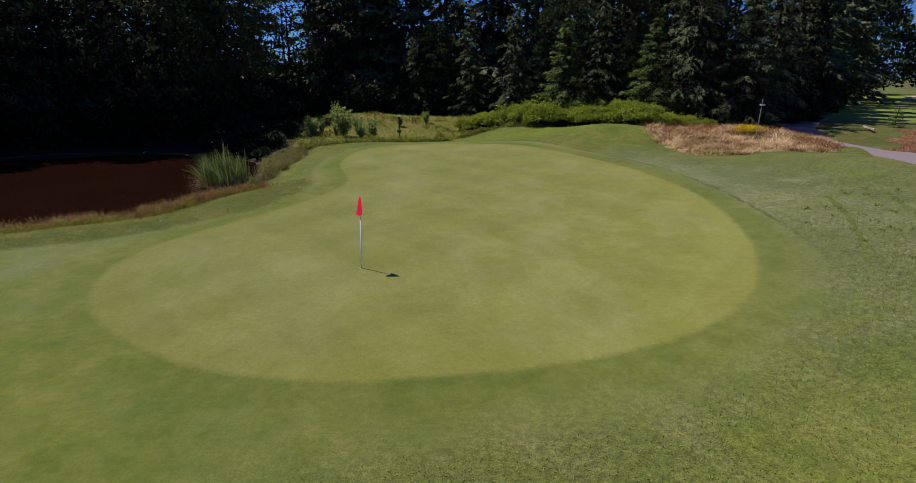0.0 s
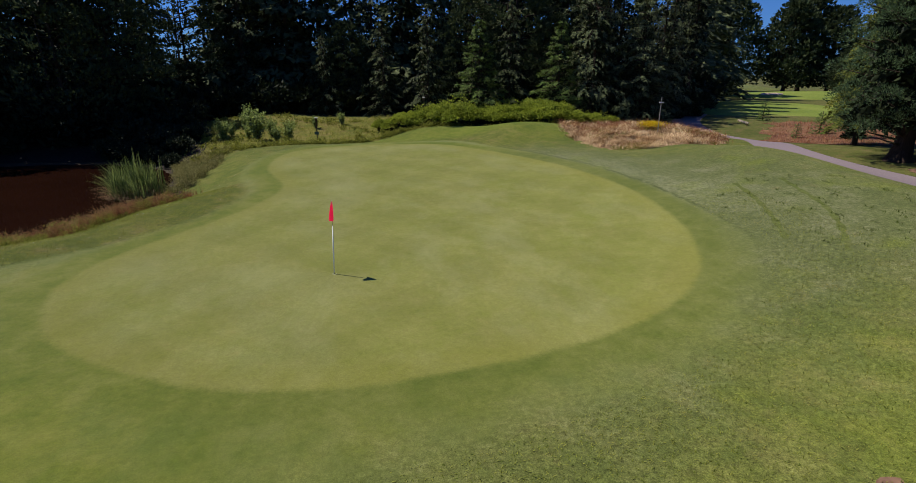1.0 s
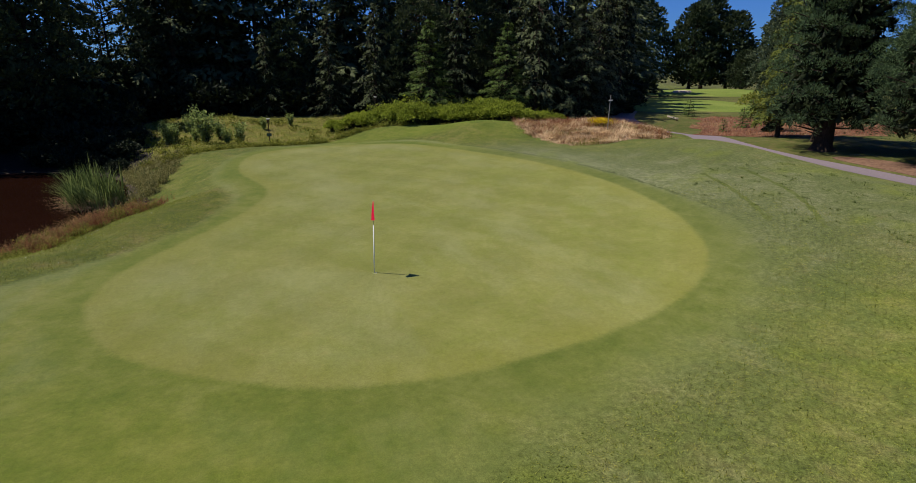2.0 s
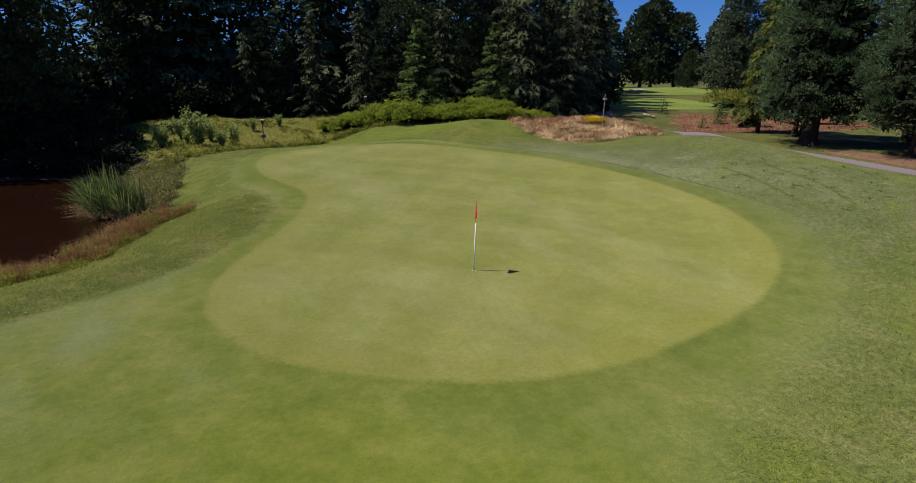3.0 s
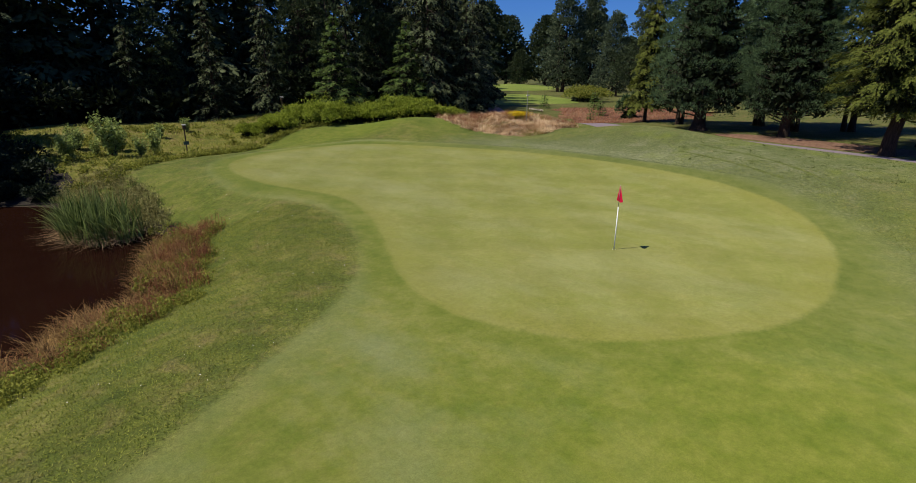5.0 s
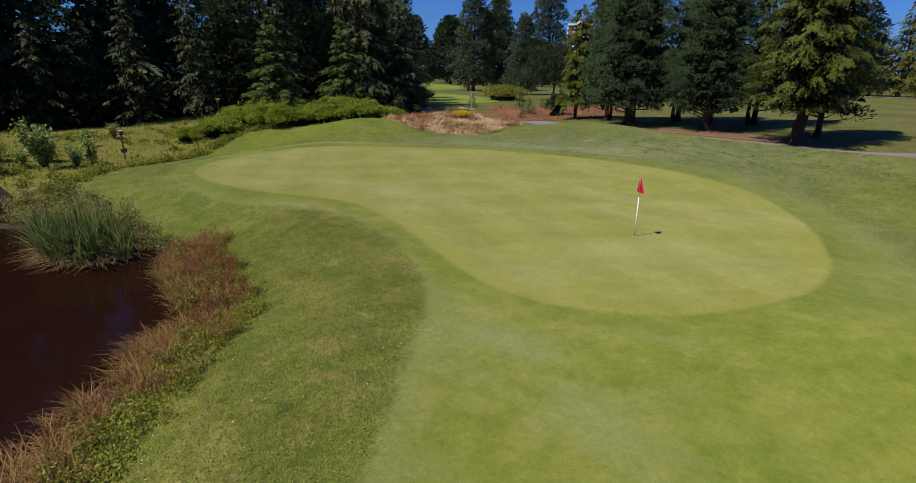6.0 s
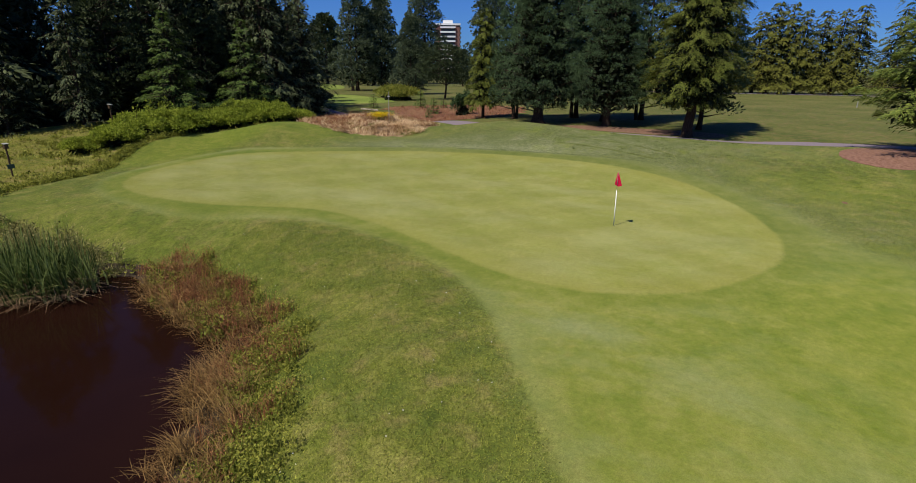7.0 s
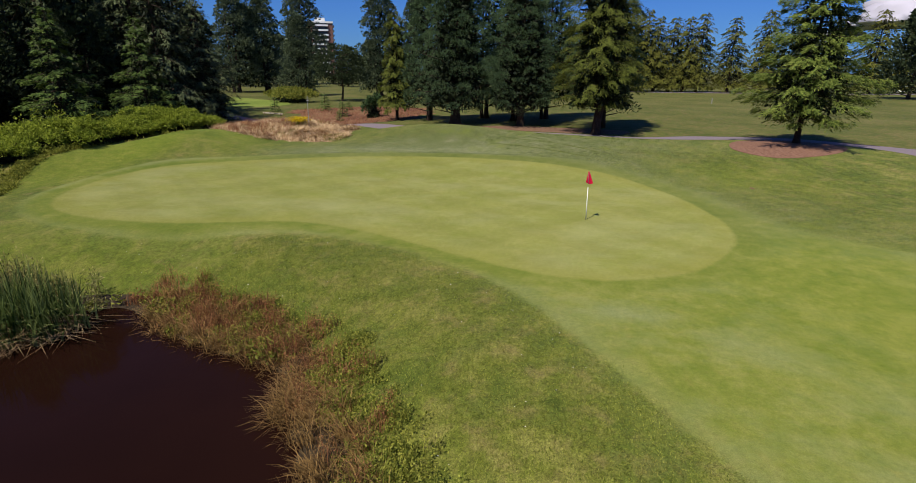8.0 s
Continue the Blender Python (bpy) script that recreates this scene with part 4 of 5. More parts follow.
def scatter(poly, n, keep=None):
    """Random plan points inside an outline."""
    lo, hi = poly.min(0), poly.max(0)
    got = np.empty((0, 2))
    while len(got) < n:
        q = rng.uniform(lo, hi, (n * 2, 2))
        q = q[inside(poly, q[:, 0], q[:, 1])]
        if keep is not None:
            q = q[keep(q[:, 0], q[:, 1])]
        got = np.concatenate([got, q])
    return got[:n]


def grounded(q, dz=0.0):
    return np.c_[q, height(q[:, 0], q[:, 1]) + dz]


def heading(n, mean=None, spread=math.pi):
    a = rng.uniform(-spread, spread, n) + (0 if mean is None else mean)
    return np.c_[np.cos(a), np.sin(a), np.zeros(n)]


def stuff(name, pieces, material, label):
    v, f = joined(pieces)
    return tagged(solid(name, v, f, material), label, name.replace("_", " "), kind="stuff")


def clumped(centres, toward, each, spread):
    """Each centre repeated into a small clump, with its own number to vary by."""
    n = len(centres)
    k = np.repeat(np.arange(n), each)
    p = centres[k] + rng.normal(0, 1, (n * each, 3)) * (spread, spread, 0)
    p[:, 2] = height(p[:, 0], p[:, 1])
    return p, toward[k], rng.uniform(size=n)[k]


# cattails standing in the shallows
REEDBED = spline([(-10.8, 14.9), (-11.5, 14.4), (-12.4, 14.7), (-12.9, 15.6), (-13.1, 17.0), (-12.7, 18.1), (-12.0, 18.3), (-11.2, 17.4), (-10.7, 16.2)])
q = scatter(REEDBED, 120)
p, _, own = clumped(grounded(q), grounded(q), 8, 0.13)
p[:, 2] = np.maximum(p[:, 2], WATER - 0.15)
core = np.exp(-((p[:, 0] + 12.2) ** 2 / 2.6 + (p[:, 1] - 16.6) ** 2 / 3.6))
lean = math.radians(200) + 2.6 * (own - 0.5)
lean = unit(np.c_[np.cos(lean), np.sin(lean), np.zeros(len(p))] + heading(len(p)) * 0.7)
stuff("reeds", [blades(p, lean, rng.uniform(1.2, 2.15, len(p)) * (0.56 + 0.42 * core + 0.34 * own), 0.058, rng.uniform(0.05, 1.0, len(p)) ** 1.6 * 1.6, 6)], M_REED,
      "green cattail reeds standing in the pond's shallows")
q = scatter(REEDBED, 900)
p = np.c_[q, np.full(len(q), WATER + 0.02)]
stuff("dead_reeds", [blades(p, heading(len(p), math.radians(225), 1.3), rng.uniform(0.05, 1.0, len(p)) ** 1.4, 0.036, rng.uniform(0.3, 1.7, len(p)), 3)], M_DEADREED, "fallen tan reed stalks at the water's edge")


def bank_strip(a, b, lo, hi, n, spread=0.0):
    """Points along the shore between two of its places, lo to hi metres inland."""
    d = np.linalg.norm(SHORE[:, None] - np.array([a, b])[None], axis=2).argmin(0)
    line = SHORE[d[0] : d[1] + 1]
    t = rng.uniform(0, len(line) - 1.001, n)
    i = t.astype(int)
    base = line[i] + (line[i + 1] - line[i]) * (t - i)[:, None]
    tang = unit(line[i + 1] - line[i])
    inland = np.stack([tang[:, 1], -tang[:, 0]], 1)
    off = rng.uniform(lo, hi, n) + 0.18 * np.sin(t * 1.7) + rng.normal(0, 0.12, n)
    return grounded(base + inland * off[:, None]), np.c_[-inland, np.zeros(n)]


def leaved(p, tall, count, long, wide, lean=0.3):
    """Leaves set along upright stalks at p."""
    out = []
    for k in range(count):
        c = p + np.c_[rng.normal(0, 0.07, (len(p), 2)), tall * rng.uniform(0.2, 1.05, len(p))]
        out.append(cards(c, unit(rng.normal(size=(len(p), 3)) + (0, 0, lean)), long * rng.uniform(0.6, 1.3, len(p)), wide * rng.uniform(0.6, 1.3, len(p))))
    return out


# tussocks that lean out over the water
c, d = bank_strip((-26, -2.2), (-10.2, 14.0), -0.15, 1.4, 340)
p, d, own = clumped(c, d, 40, 0.12)
d = unit(d * 0.7 + unit(rng.normal(size=d.shape) * (1, 1, 0)))
stuff("bank_grass", [blades(p, d, (0.24 + 0.48 * own) * rng.uniform(0.6, 1.2, len(p)), 0.019, (0.25 + 0.6 * own) * rng.uniform(0.3, 1.2, len(p)), 3)], M_TUSSOCK, "tan and rusty tussock grass arching over the pond")
# red-brown dock and sorrel
c, d = bank_strip((-26, -2.2), (-10.2, 14.6), 0.3, 1.9, 560)
c = c[rng.uniform(size=len(c)) < 0.22 + 0.78 * ss(4.5, 8.5, c[:, 1])]
p, d, own = clumped(c, c, 7, 0.12)
tall = (0.16 + 0.46 * own**1.3) * rng.uniform(0.7, 1.15, len(p))
stuff("red_weeds", [blades(p + rng.normal(0, 0.08, p.shape) * (1, 1, 0), heading(len(p)), tall * rng.uniform(0.8, 1.2, len(p)), 0.013, rng.uniform(0.02, 0.3, len(p)), 2) for k in range(6)] + leaved(p, tall, 9, 0.060, 0.020), M_REDWEED,
      "rust-brown seeding dock weeds along the bank")
# green leafy weeds on the landward side
c, d = bank_strip((-26, -2.2), (-11.8, 9.0), 0.7, 2.1, 360)
c2, _ = bank_strip((-11.8, 9.0), (-10.2, 14.0), 0.2, 2.0, 70)
c = np.concatenate([c, c2])
p, d, own = clumped(c, c, 9, 0.13)
tall = (0.07 + 0.38 * own**1.4) * rng.uniform(0.7, 1.2, len(p))
stuff("green_weeds", [blades(p, heading(len(p)), tall * 1.25, 0.018, rng.uniform(0.02, 0.15, len(p)), 2)] + leaved(p, tall, 12, 0.070, 0.034), M_BANKGREEN, "leafy green weeds between the bank and the mown grass")
# large pale leaves at the corner of the reeds
c, d = bank_strip((-10.5, 13.0), (-10.1, 15.2), 0.0, 0.5, 9)
c2, _ = bank_strip((-12.6, 7.6), (-11.9, 9.0), -0.1, 0.4, 7)
p, d, own = clumped(np.concatenate([c, c2]), np.concatenate([c, c2]), 8, 0.13)
stuff("broad_leaves", leaved(p, 0.2 + 0.3 * own, 6, 0.12, 0.08), M_WEED, "broad bright leaves of a waterside plant")
# the tall mixed weeds behind the reeds
TALLWEED = spline([(-10.3, 15.0), (-9.6, 15.6), (-9.4, 17.6), (-9.3, 20), (-9.3, 23), (-9.6, 25.6), (-10.8, 26.0), (-12.8, 24.6), (-12.2, 22.3), (-11.0, 19.5), (-10.4, 17.2)])
q = scatter(TALLWEED, 180)
p, _, own = clumped(grounded(q), grounded(q), 12, 0.14)
tall = (0.12 + 0.60 * own**1.5) * rng.uniform(0.7, 1.15, len(p)) * (0.55 + 1.05 * ss(21.5, 18.5, p[:, 1]))
mixed = [blades(p, heading(len(p)), tall * 1.2, 0.022, rng.uniform(0.05, 0.3, len(p)), 2)]
for k in range(7):
    s = rng.uniform(0.25, 1.05, len(p))
    c = p + np.c_[rng.normal(0, 0.10, (len(p), 2)), tall * s]
    mixed.append(cards(c, unit(rng.normal(size=(len(p), 3)) + (0, 0, 0.3)), rng.uniform(0.08, 0.15, len(p)), rng.uniform(0.025, 0.05, len(p))))
stuff("bank_weeds", mixed, M_BANKWEED, "pale green and tan weeds beside the reeds")

# meadow grass and straw
q = scatter(MEADOW, 15000, lambda x, y: (y < 42) & (x > -16) & (x < 20))
p = grounded(q, 0.05)
stuff("meadow_grass", [blades(p, heading(len(p)), rng.uniform(0.10, 0.36, len(p)) * (0.7 + 0.5 * np.sin(p[:, 0] * 1.3) * np.sin(p[:, 1] * 1.7)), 0.045, rng.uniform(0.05, 0.35, len(p)), 2)], M_MEADOWBLADE, "uncut yellow-green meadow grass")
q = scatter(MEADOW, 150, lambda x, y: (y < 41) & (x > -15) & (x < 16))
p, _, own = clumped(grounded(q), grounded(q), 12, 0.2)
tall = (0.15 + 0.55 * own**2) * rng.uniform(0.7, 1.15, len(p))
stuff("meadow_weeds", [blades(p, heading(len(p)), tall, 0.016, rng.uniform(0.02, 0.2, len(p)), 2)] + leaved(p, tall, 5, 0.17, 0.09), M_WEED, "taller green weeds standing in the meadow")
EDGE = spline([(-10.0, 24.3), (-8.8, 26.3), (-7.0, 27.3), (-2.6, 28.3), (0.6, 30.7), (3.6, 32.4), (7.5, 32.5)], 0.1, closed=False)
c = EDGE[rng.integers(0, len(EDGE), 230)]
p, _, own = clumped(grounded(c + rng.normal(0, 0.22, c.shape)), grounded(c), 14, 0.16)
tall = (0.08 + 0.34 * own**1.6) * rng.uniform(0.7, 1.15, len(p))
stuff("edge_weeds", [blades(p, heading(len(p)), tall * 1.2, 0.020, rng.uniform(0.02, 0.2, len(p)), 2)] + leaved(p, tall, 6, 0.10, 0.055), M_BANKGREEN, "leafy green weeds along the meadow's mown edge")
c = grounded(scatter(STRAW, 800), 0.02)
p, _, own = clumped(c, c, 14, 0.16)
swirl = 2.4 * np.sin(p[:, 0] * 0.9 + 1.0) + 1.7 * np.sin(p[:, 1] * 1.1)
lay = unit(np.c_[np.cos(swirl), np.sin(swirl), np.zeros(len(p))] + heading(len(p)) * 0.6)
stuff("straw_grass", [blades(p, lay, (0.14 + 0.48 * own) * rng.uniform(0.6, 1.2, len(p)), 0.045, (0.35 + 0.5 * own) * rng.uniform(0.5, 1.3, len(p)), 3)], M_STRAWBLADE, "flattened dry straw grass on a low bank")
c = grounded(scatter(STRAW, 260, lambda x, y: (y > 23.6) | (x > 23.5)), 0.02)
p, _, own = clumped(c, c, 26, 0.2)
stuff("rust_grass", [blades(p, heading(len(p)), (0.3 + 0.4 * own) * rng.uniform(0.6, 1.2, len(p)), 0.016, rng.uniform(0.03, 0.25, len(p)), 2)], M_RUSTGRASS, "standing rust-coloured seeding grass on the bank")
c = grounded(scatter(STRAW, 100, lambda x, y: np.sin(x * 0.8) + np.sin(y * 1.3 + 2) > 0.7), 0.02)
p, _, own = clumped(c, c, 40, 0.3)
stuff("green_tufts", [blades(p, heading(len(p)), (0.15 + 0.25 * own) * rng.uniform(0.6, 1.2, len(p)), 0.016, rng.uniform(0.03, 0.25, len(p)), 2)], M_WEED, "green grass tufts growing through the straw")
q = scatter(DRY, 4200)
p = grounded(q, 0.04)
stuff("dry_grass", [blades(p, heading(len(p)), rng.uniform(0.12, 0.4, len(p)), 0.03, rng.uniform(0.1, 0.4, len(p)), 2)], M_RUSTGRASS, "dry reddish grass beyond the path")
# lawn blades in the rough, where the eye passes closest
ROUGH_A = spline([(-16.6, 2.4), (-14.6, 4.2), (-12.6, 6.0), (-11.0, 7.8), (-9.7, 10.5), (-8.9, 14), (-8.3, 20), (-7.6, 25), (-6.8, 22), (-6.8, 17), (-6.2, 14), (-5.2, 11), (-5.2, 9), (-6, 6.4), (-7.4, 4), (-9.1, 2.2), (-11.4, 0.6), (-14.4, -1.2), (-18, -3.2), (-20, -1.5)])
ROUGH_B = spline([(0.5, -8.8), (2.8, -7.8), (5.2, -7.0), (7.4, -6.0), (9.6, -4.5), (11.2, -3.0), (12.6, -1.0), (13.3, 1.2), (13.8, 5), (19, 6), (21, 0), (19, -9), (12, -12.5), (3, -14), (-2, -12)])
low = []
for poly, n in ((ROUGH_A, 50000), (ROUGH_B, 26000)):
    p = grounded(scatter(poly, n, lambda x, y: (y < 12.5) & (x < 16)) + rng.normal(0, 0.13, (n, 2)), 0.015)
    low.append(blades(p, heading(n), rng.uniform(0.018, 0.055, n), 0.017, rng.uniform(0.01, 0.07, n), 1))
stuff("rough_grass", low, M_LAWNBLADE, "short tufted blades of the rough")


# ---------------------------------------------------------------- bushes and saplings
def bush(name, reach, tall, material, n, leaf, label, category="bush", lumps=14, fine=0.42):
    """A low bush: canes, and leaves about several overlapping lumps."""
    t = thing(name, (0, 0, 0), label, category)
    pieces, canes = [], []
    for k in range(lumps):
        a, r = rng.uniform(0, 2 * math.pi), reach * math.sqrt(rng.uniform(0, 0.8))
        c = np.array([math.cos(a) * r, math.sin(a) * r, tall * (0.09 + 0.66 * math.sqrt(1 - (r / reach) ** 2) * rng.uniform(0.45, 1.05))])
        big = np.array([reach * fine, reach * fine, tall * fine * 0.85]) * rng.uniform(0.75, 1.2)
        m = n // lumps
        d = unit(rng.normal(size=(m, 3)))
        d[:, 2] = np.where(d[:, 2] < -0.2, -d[:, 2], d[:, 2])
        pieces.append(cards(c + d * big * rng.uniform(0.6, 1.05, (m, 1)), unit(d + rng.normal(0, 0.6, (m, 3)) + (0, 0, 0.1)), leaf * rng.uniform(0.6, 1.3, m), leaf * 0.6 * rng.uniform(0.7, 1.3, m), unit(d * 0.75 + np.array(TO_SUN) * 0.7 + rng.normal(0, 0.35, (m, 3)))))
        canes.append(stem([(c[0] * 0.3, c[1] * 0.3, -0.1), (c[0] * 0.7, c[1] * 0.7, c[2] * 0.6), tuple(c + (0, 0, big[2] * 0.8))], [0.03, 0.02, 0.006], 4))
    v, f = joined(canes)
    solid("canes", v, f, M_BARK, t, True)
    v, f = joined(pieces)
    solid("leaves", v, f, material, t)
    # dark filler leaves: the shade between the lumps is put into their colour
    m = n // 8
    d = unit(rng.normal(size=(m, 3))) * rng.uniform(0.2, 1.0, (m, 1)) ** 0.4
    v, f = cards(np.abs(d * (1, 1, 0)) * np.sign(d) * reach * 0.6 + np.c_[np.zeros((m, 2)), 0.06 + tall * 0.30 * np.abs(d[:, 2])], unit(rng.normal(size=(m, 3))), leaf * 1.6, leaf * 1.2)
    solid("inner_leaves", v, f, M_SHADE, t, label="leaves inside the bush, shade put into their dark colour")
    return t


def stalky(name, tall, spread, stalks, material, leaf, label, category="shrub", per=46):
    """A loose shrub: stalks that fan upward, with leaves along each."""
    t = thing(name, (0, 0, 0), label, category)
    wood, green = [], []
    for k in range(stalks):
        a, r, h = rng.uniform(0, 2 * math.pi), spread * math.sqrt(rng.uniform(0.02, 1)), tall * rng.uniform(0.5, 1.0)
        tip = np.array([math.cos(a) * r, math.sin(a) * r, h])
        line = np.array([(tip[0] * 0.12, tip[1] * 0.12, -0.1), (tip[0] * 0.4, tip[1] * 0.4, h * 0.45), (tip[0] * 0.8, tip[1] * 0.8, h * 0.82), tip])
        wood.append(stem(line, [0.02, 0.014, 0.009, 0.004], 4))
        s = rng.uniform(0.15, 1.02, per) ** 0.8
        c = np.stack([np.interp(s, (0, 0.45, 0.82, 1.0), line[:, i]) for i in range(3)], 1) + rng.normal(0, 0.05 * tall, (per, 3)) * (1, 1, 0.5)
        green.append(cards(c, unit(rng.normal(size=(per, 3)) + (math.cos(a) * 0.4, math.sin(a) * 0.4, 0.15)), leaf * rng.uniform(0.6, 1.3, per), leaf * 0.55 * rng.uniform(0.7, 1.3, per)))
    v, f = joined(wood)
    solid("stalks", v, f, M_BARK, t, True)
    v, f = joined(green)
    solid("leaves", v, f, material, t)
    return t


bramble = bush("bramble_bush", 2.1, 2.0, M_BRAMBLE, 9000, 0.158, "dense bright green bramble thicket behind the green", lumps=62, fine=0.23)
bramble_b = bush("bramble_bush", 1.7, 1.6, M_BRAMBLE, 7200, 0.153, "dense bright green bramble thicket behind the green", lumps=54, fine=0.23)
for i, (x, y, k) in enumerate([(3.6, 34.2, 0.8), (5.8, 34.0, 1.0), (7.9, 33.8, 1.12), (10.0, 33.2, 1.05), (12.1, 32.9, 1.0), (14.0, 32.4, 1.08), (16.0, 31.8, 1.05), (17.9, 31.4, 0.85), (19.6, 31.5, 0.6),
                               (6.8, 36.0, 1.2), (9.4, 35.6, 1.0), (12.6, 34.9, 1.0), (15.4, 34.2, 1.1), (22.0, 33.0, 0.55), (1.6, 35.0, 0.6)]):
    plant((bramble, bramble_b)[i % 2], x, y, k, group="bramble thicket")
shoots = stalky("bramble_shoots", 2.5, 1.5, 18, M_BRAMBLE, 0.17, "loose arching bramble shoots above the thicket", "bush", 44)
for x, y, k in [(5.0, 34.3, 0.85), (7.4, 34.4, 1.0), (9.0, 33.6, 0.95), (11.2, 33.4, 0.85), (13.6, 33.2, 0.95), (15.2, 32.4, 0.9), (17.2, 31.7, 0.75), (8.4, 36.2, 1.1), (19.0, 31.8, 0.55), (2.6, 34.4, 0.55), (21.0, 32.6, 0.5), (12.4, 35.4, 1.0)]:
    plant(shoots, x, y, k, group="bramble thicket")
shrub = stalky("shrub", 2.2, 0.8, 24, M_SHRUB, 0.20, "young grey-green leafy shrub standing in the meadow")
shrub_b = stalky("shrub", 1.7, 0.5, 14, M_SHRUB, 0.19, "slim leafy shrub in the meadow grass")
for i, (x, y, k) in enumerate([(-8.7, 31.2, 1.25), (-6.3, 31.4, 1.05), (-8.0, 33.2, 0.75), (-11.2, 33.0, 0.8), (-10.2, 34.5, 0.75), (-4.8, 36.5, 0.7), (-11.2, 30.6, 0.8), (-2.5, 38, 0.7), (-7.2, 31.0, 0.6), (-9.6, 31.8, 0.7)]):
    plant((shrub, shrub_b)[i % 2], x, y, k, group="meadow shrubs")
# undergrowth wholly in the shade colour, to blacken the foot of the wood
under = bush("undergrowth_bush", 3.4, 4.2, M_SHADE, 1400, 0.65, "undergrowth bush at the foot of the wood, shade put into its colour", lumps=14)
BRUSH_POND = [(-17.2, 29.6, 0.5), (-16.4, 37.0, 0.6), (-20, 31.8, 0.6), (-22.5, 30.5, 0.75), (-26.5, 29, 0.85), (-31, 26.5, 0.85), (-35.5, 23.5, 0.85), (-40, 20, 0.9),
    (-44.5, 16.3, 0.9), (-49, 12.5, 0.9), (-54, 8, 1.0), (-59, 3, 1.0), (-20, 36, 0.7), (-19, 42, 0.9), (-24, 39, 1.1), (-30, 36, 1.2),
    (-36, 32, 1.2), (-42, 28, 1.2), (-48, 24, 1.2), (-54, 19, 1.2), (-58, 14, 1.3), (-64, 8, 1.3), (-18, 52, 1.4)]
BRUSH_WOOD = [(-13.4, 27.2, 0.3), (-15.2, 28.6, 0.42), (-13.6, 30.4, 0.34), (-15.6, 33.0, 0.5), (-14.6, 25.9, 0.22), (-15.6, 26.6, 0.26), (-16.8, 27.2, 0.30), (-13.2, 24.6, 0.2), (-18.4, 27.9, 0.34), (-15, 45.5, 0.8), (-10.5, 46, 0.8), (-6, 47, 0.9),
    (-1, 46.5, 0.9), (3.5, 46, 0.9), (8, 45.5, 0.8), (12, 45, 0.9), (16.5, 43.5, 0.8), (20.5, 42.5, 0.7), (24.5, 41, 0.6), (32, 40.5, 0.5),
    (35.5, 43, 0.6), (-2, 53, 1.4), (6, 52, 1.4), (14, 50.5, 1.4), (-9, 54, 1.4), (22, 48, 1.2), (30, 47, 1.1), (37, 50, 1.2),
    (44, 57, 1.2), (50, 66, 1.3)]
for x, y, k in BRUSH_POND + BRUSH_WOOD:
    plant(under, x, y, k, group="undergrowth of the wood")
sapling = conifer("sapling", 2.2, 0.75, 0.1, M_FIRLIGHT, 40, 6, 5, (0.17, 0.06), 0.25, 0.25, 0.1, 0.2, 0.45, 0.2, 0.8, 0.04, 1.2, 0.25, "small green conifer sapling in the dry grass", 60)
for x, y, k in [(39.8, 36.6, 0.8), (43.5, 31.6, 1.0), (35.3, 26.2, 0.55), (44.5, 28.7, 0.6), (45.5, 26.6, 0.65), (38.0, 26.9, 0.85)]:
    plant(sapling, x, y, k, group="saplings in the dry grass")
yew = bush("young_conifer", 1.15, 2.6, M_SHRUBDARK, 2600, 0.2, "rounded dark green young conifer beside the dry grass", "tree", 12)
plant(yew, 37.4, 22.8, 1.0)
gorse = bush("far_thicket", 4.0, 2.6, M_WEED, 4200, 0.30, "pale yellow-green thicket across the fairway", lumps=16)
plant(gorse, 58, 43.5, 0.9)
plant(gorse, 64, 48, 0.8)
flowers = thing("flower_clump", (21.4, 24.1, high(21.4, 24.1)), "clump of bright yellow flowers in the straw grass", "flowers")
n = 900
c = np.c_[rng.normal(0, 0.42, (n, 2)), rng.uniform(0.25, 0.62, n)]
v, f = cards(c, unit(rng.normal(size=(n, 3)) + (0, 0, 0.6)), 0.09, 0.07)
solid("petals", v, f, M_YELLOW, flowers)
base = np.c_[c[::4, :2], np.zeros(len(c[::4]))]
v, f = blades(base, heading(len(base)), c[::4, 2], 0.02, 0.05, 2)
tagged(solid("stalks", v, f, M_WEED, flowers), kind="stuff")
poplar = clumpy("far_tall_tree", 22.0, 5.2, 1.2, M_POPLAR, 140, 80, (0.50, 0.28), 0.5, 0.4, 1.4, 1.8, "tall upright broad-leaved tree across the fairway", stems=2)
for x, y, k in [(88.5, 72.0, 1.0), (93.5, 68.5, 0.93), (157, 90, 1.5), (82, 37, 0.9), (87, 31, 0.85), (96, 24, 0.9), (78, 52, 0.66)]:
    plant(poplar, x, y, k, group="far trees")
small_oak = clumpy("round_tree", 8.0, 4.0, 2.6, M_BROAD, 70, 90, (0.36, 0.2), 1.2, 0.16, 1.3, 1.5, "small round tree with a bare trunk across the fairway")
plant(small_oak, 63.8, 37.6, 1.0)


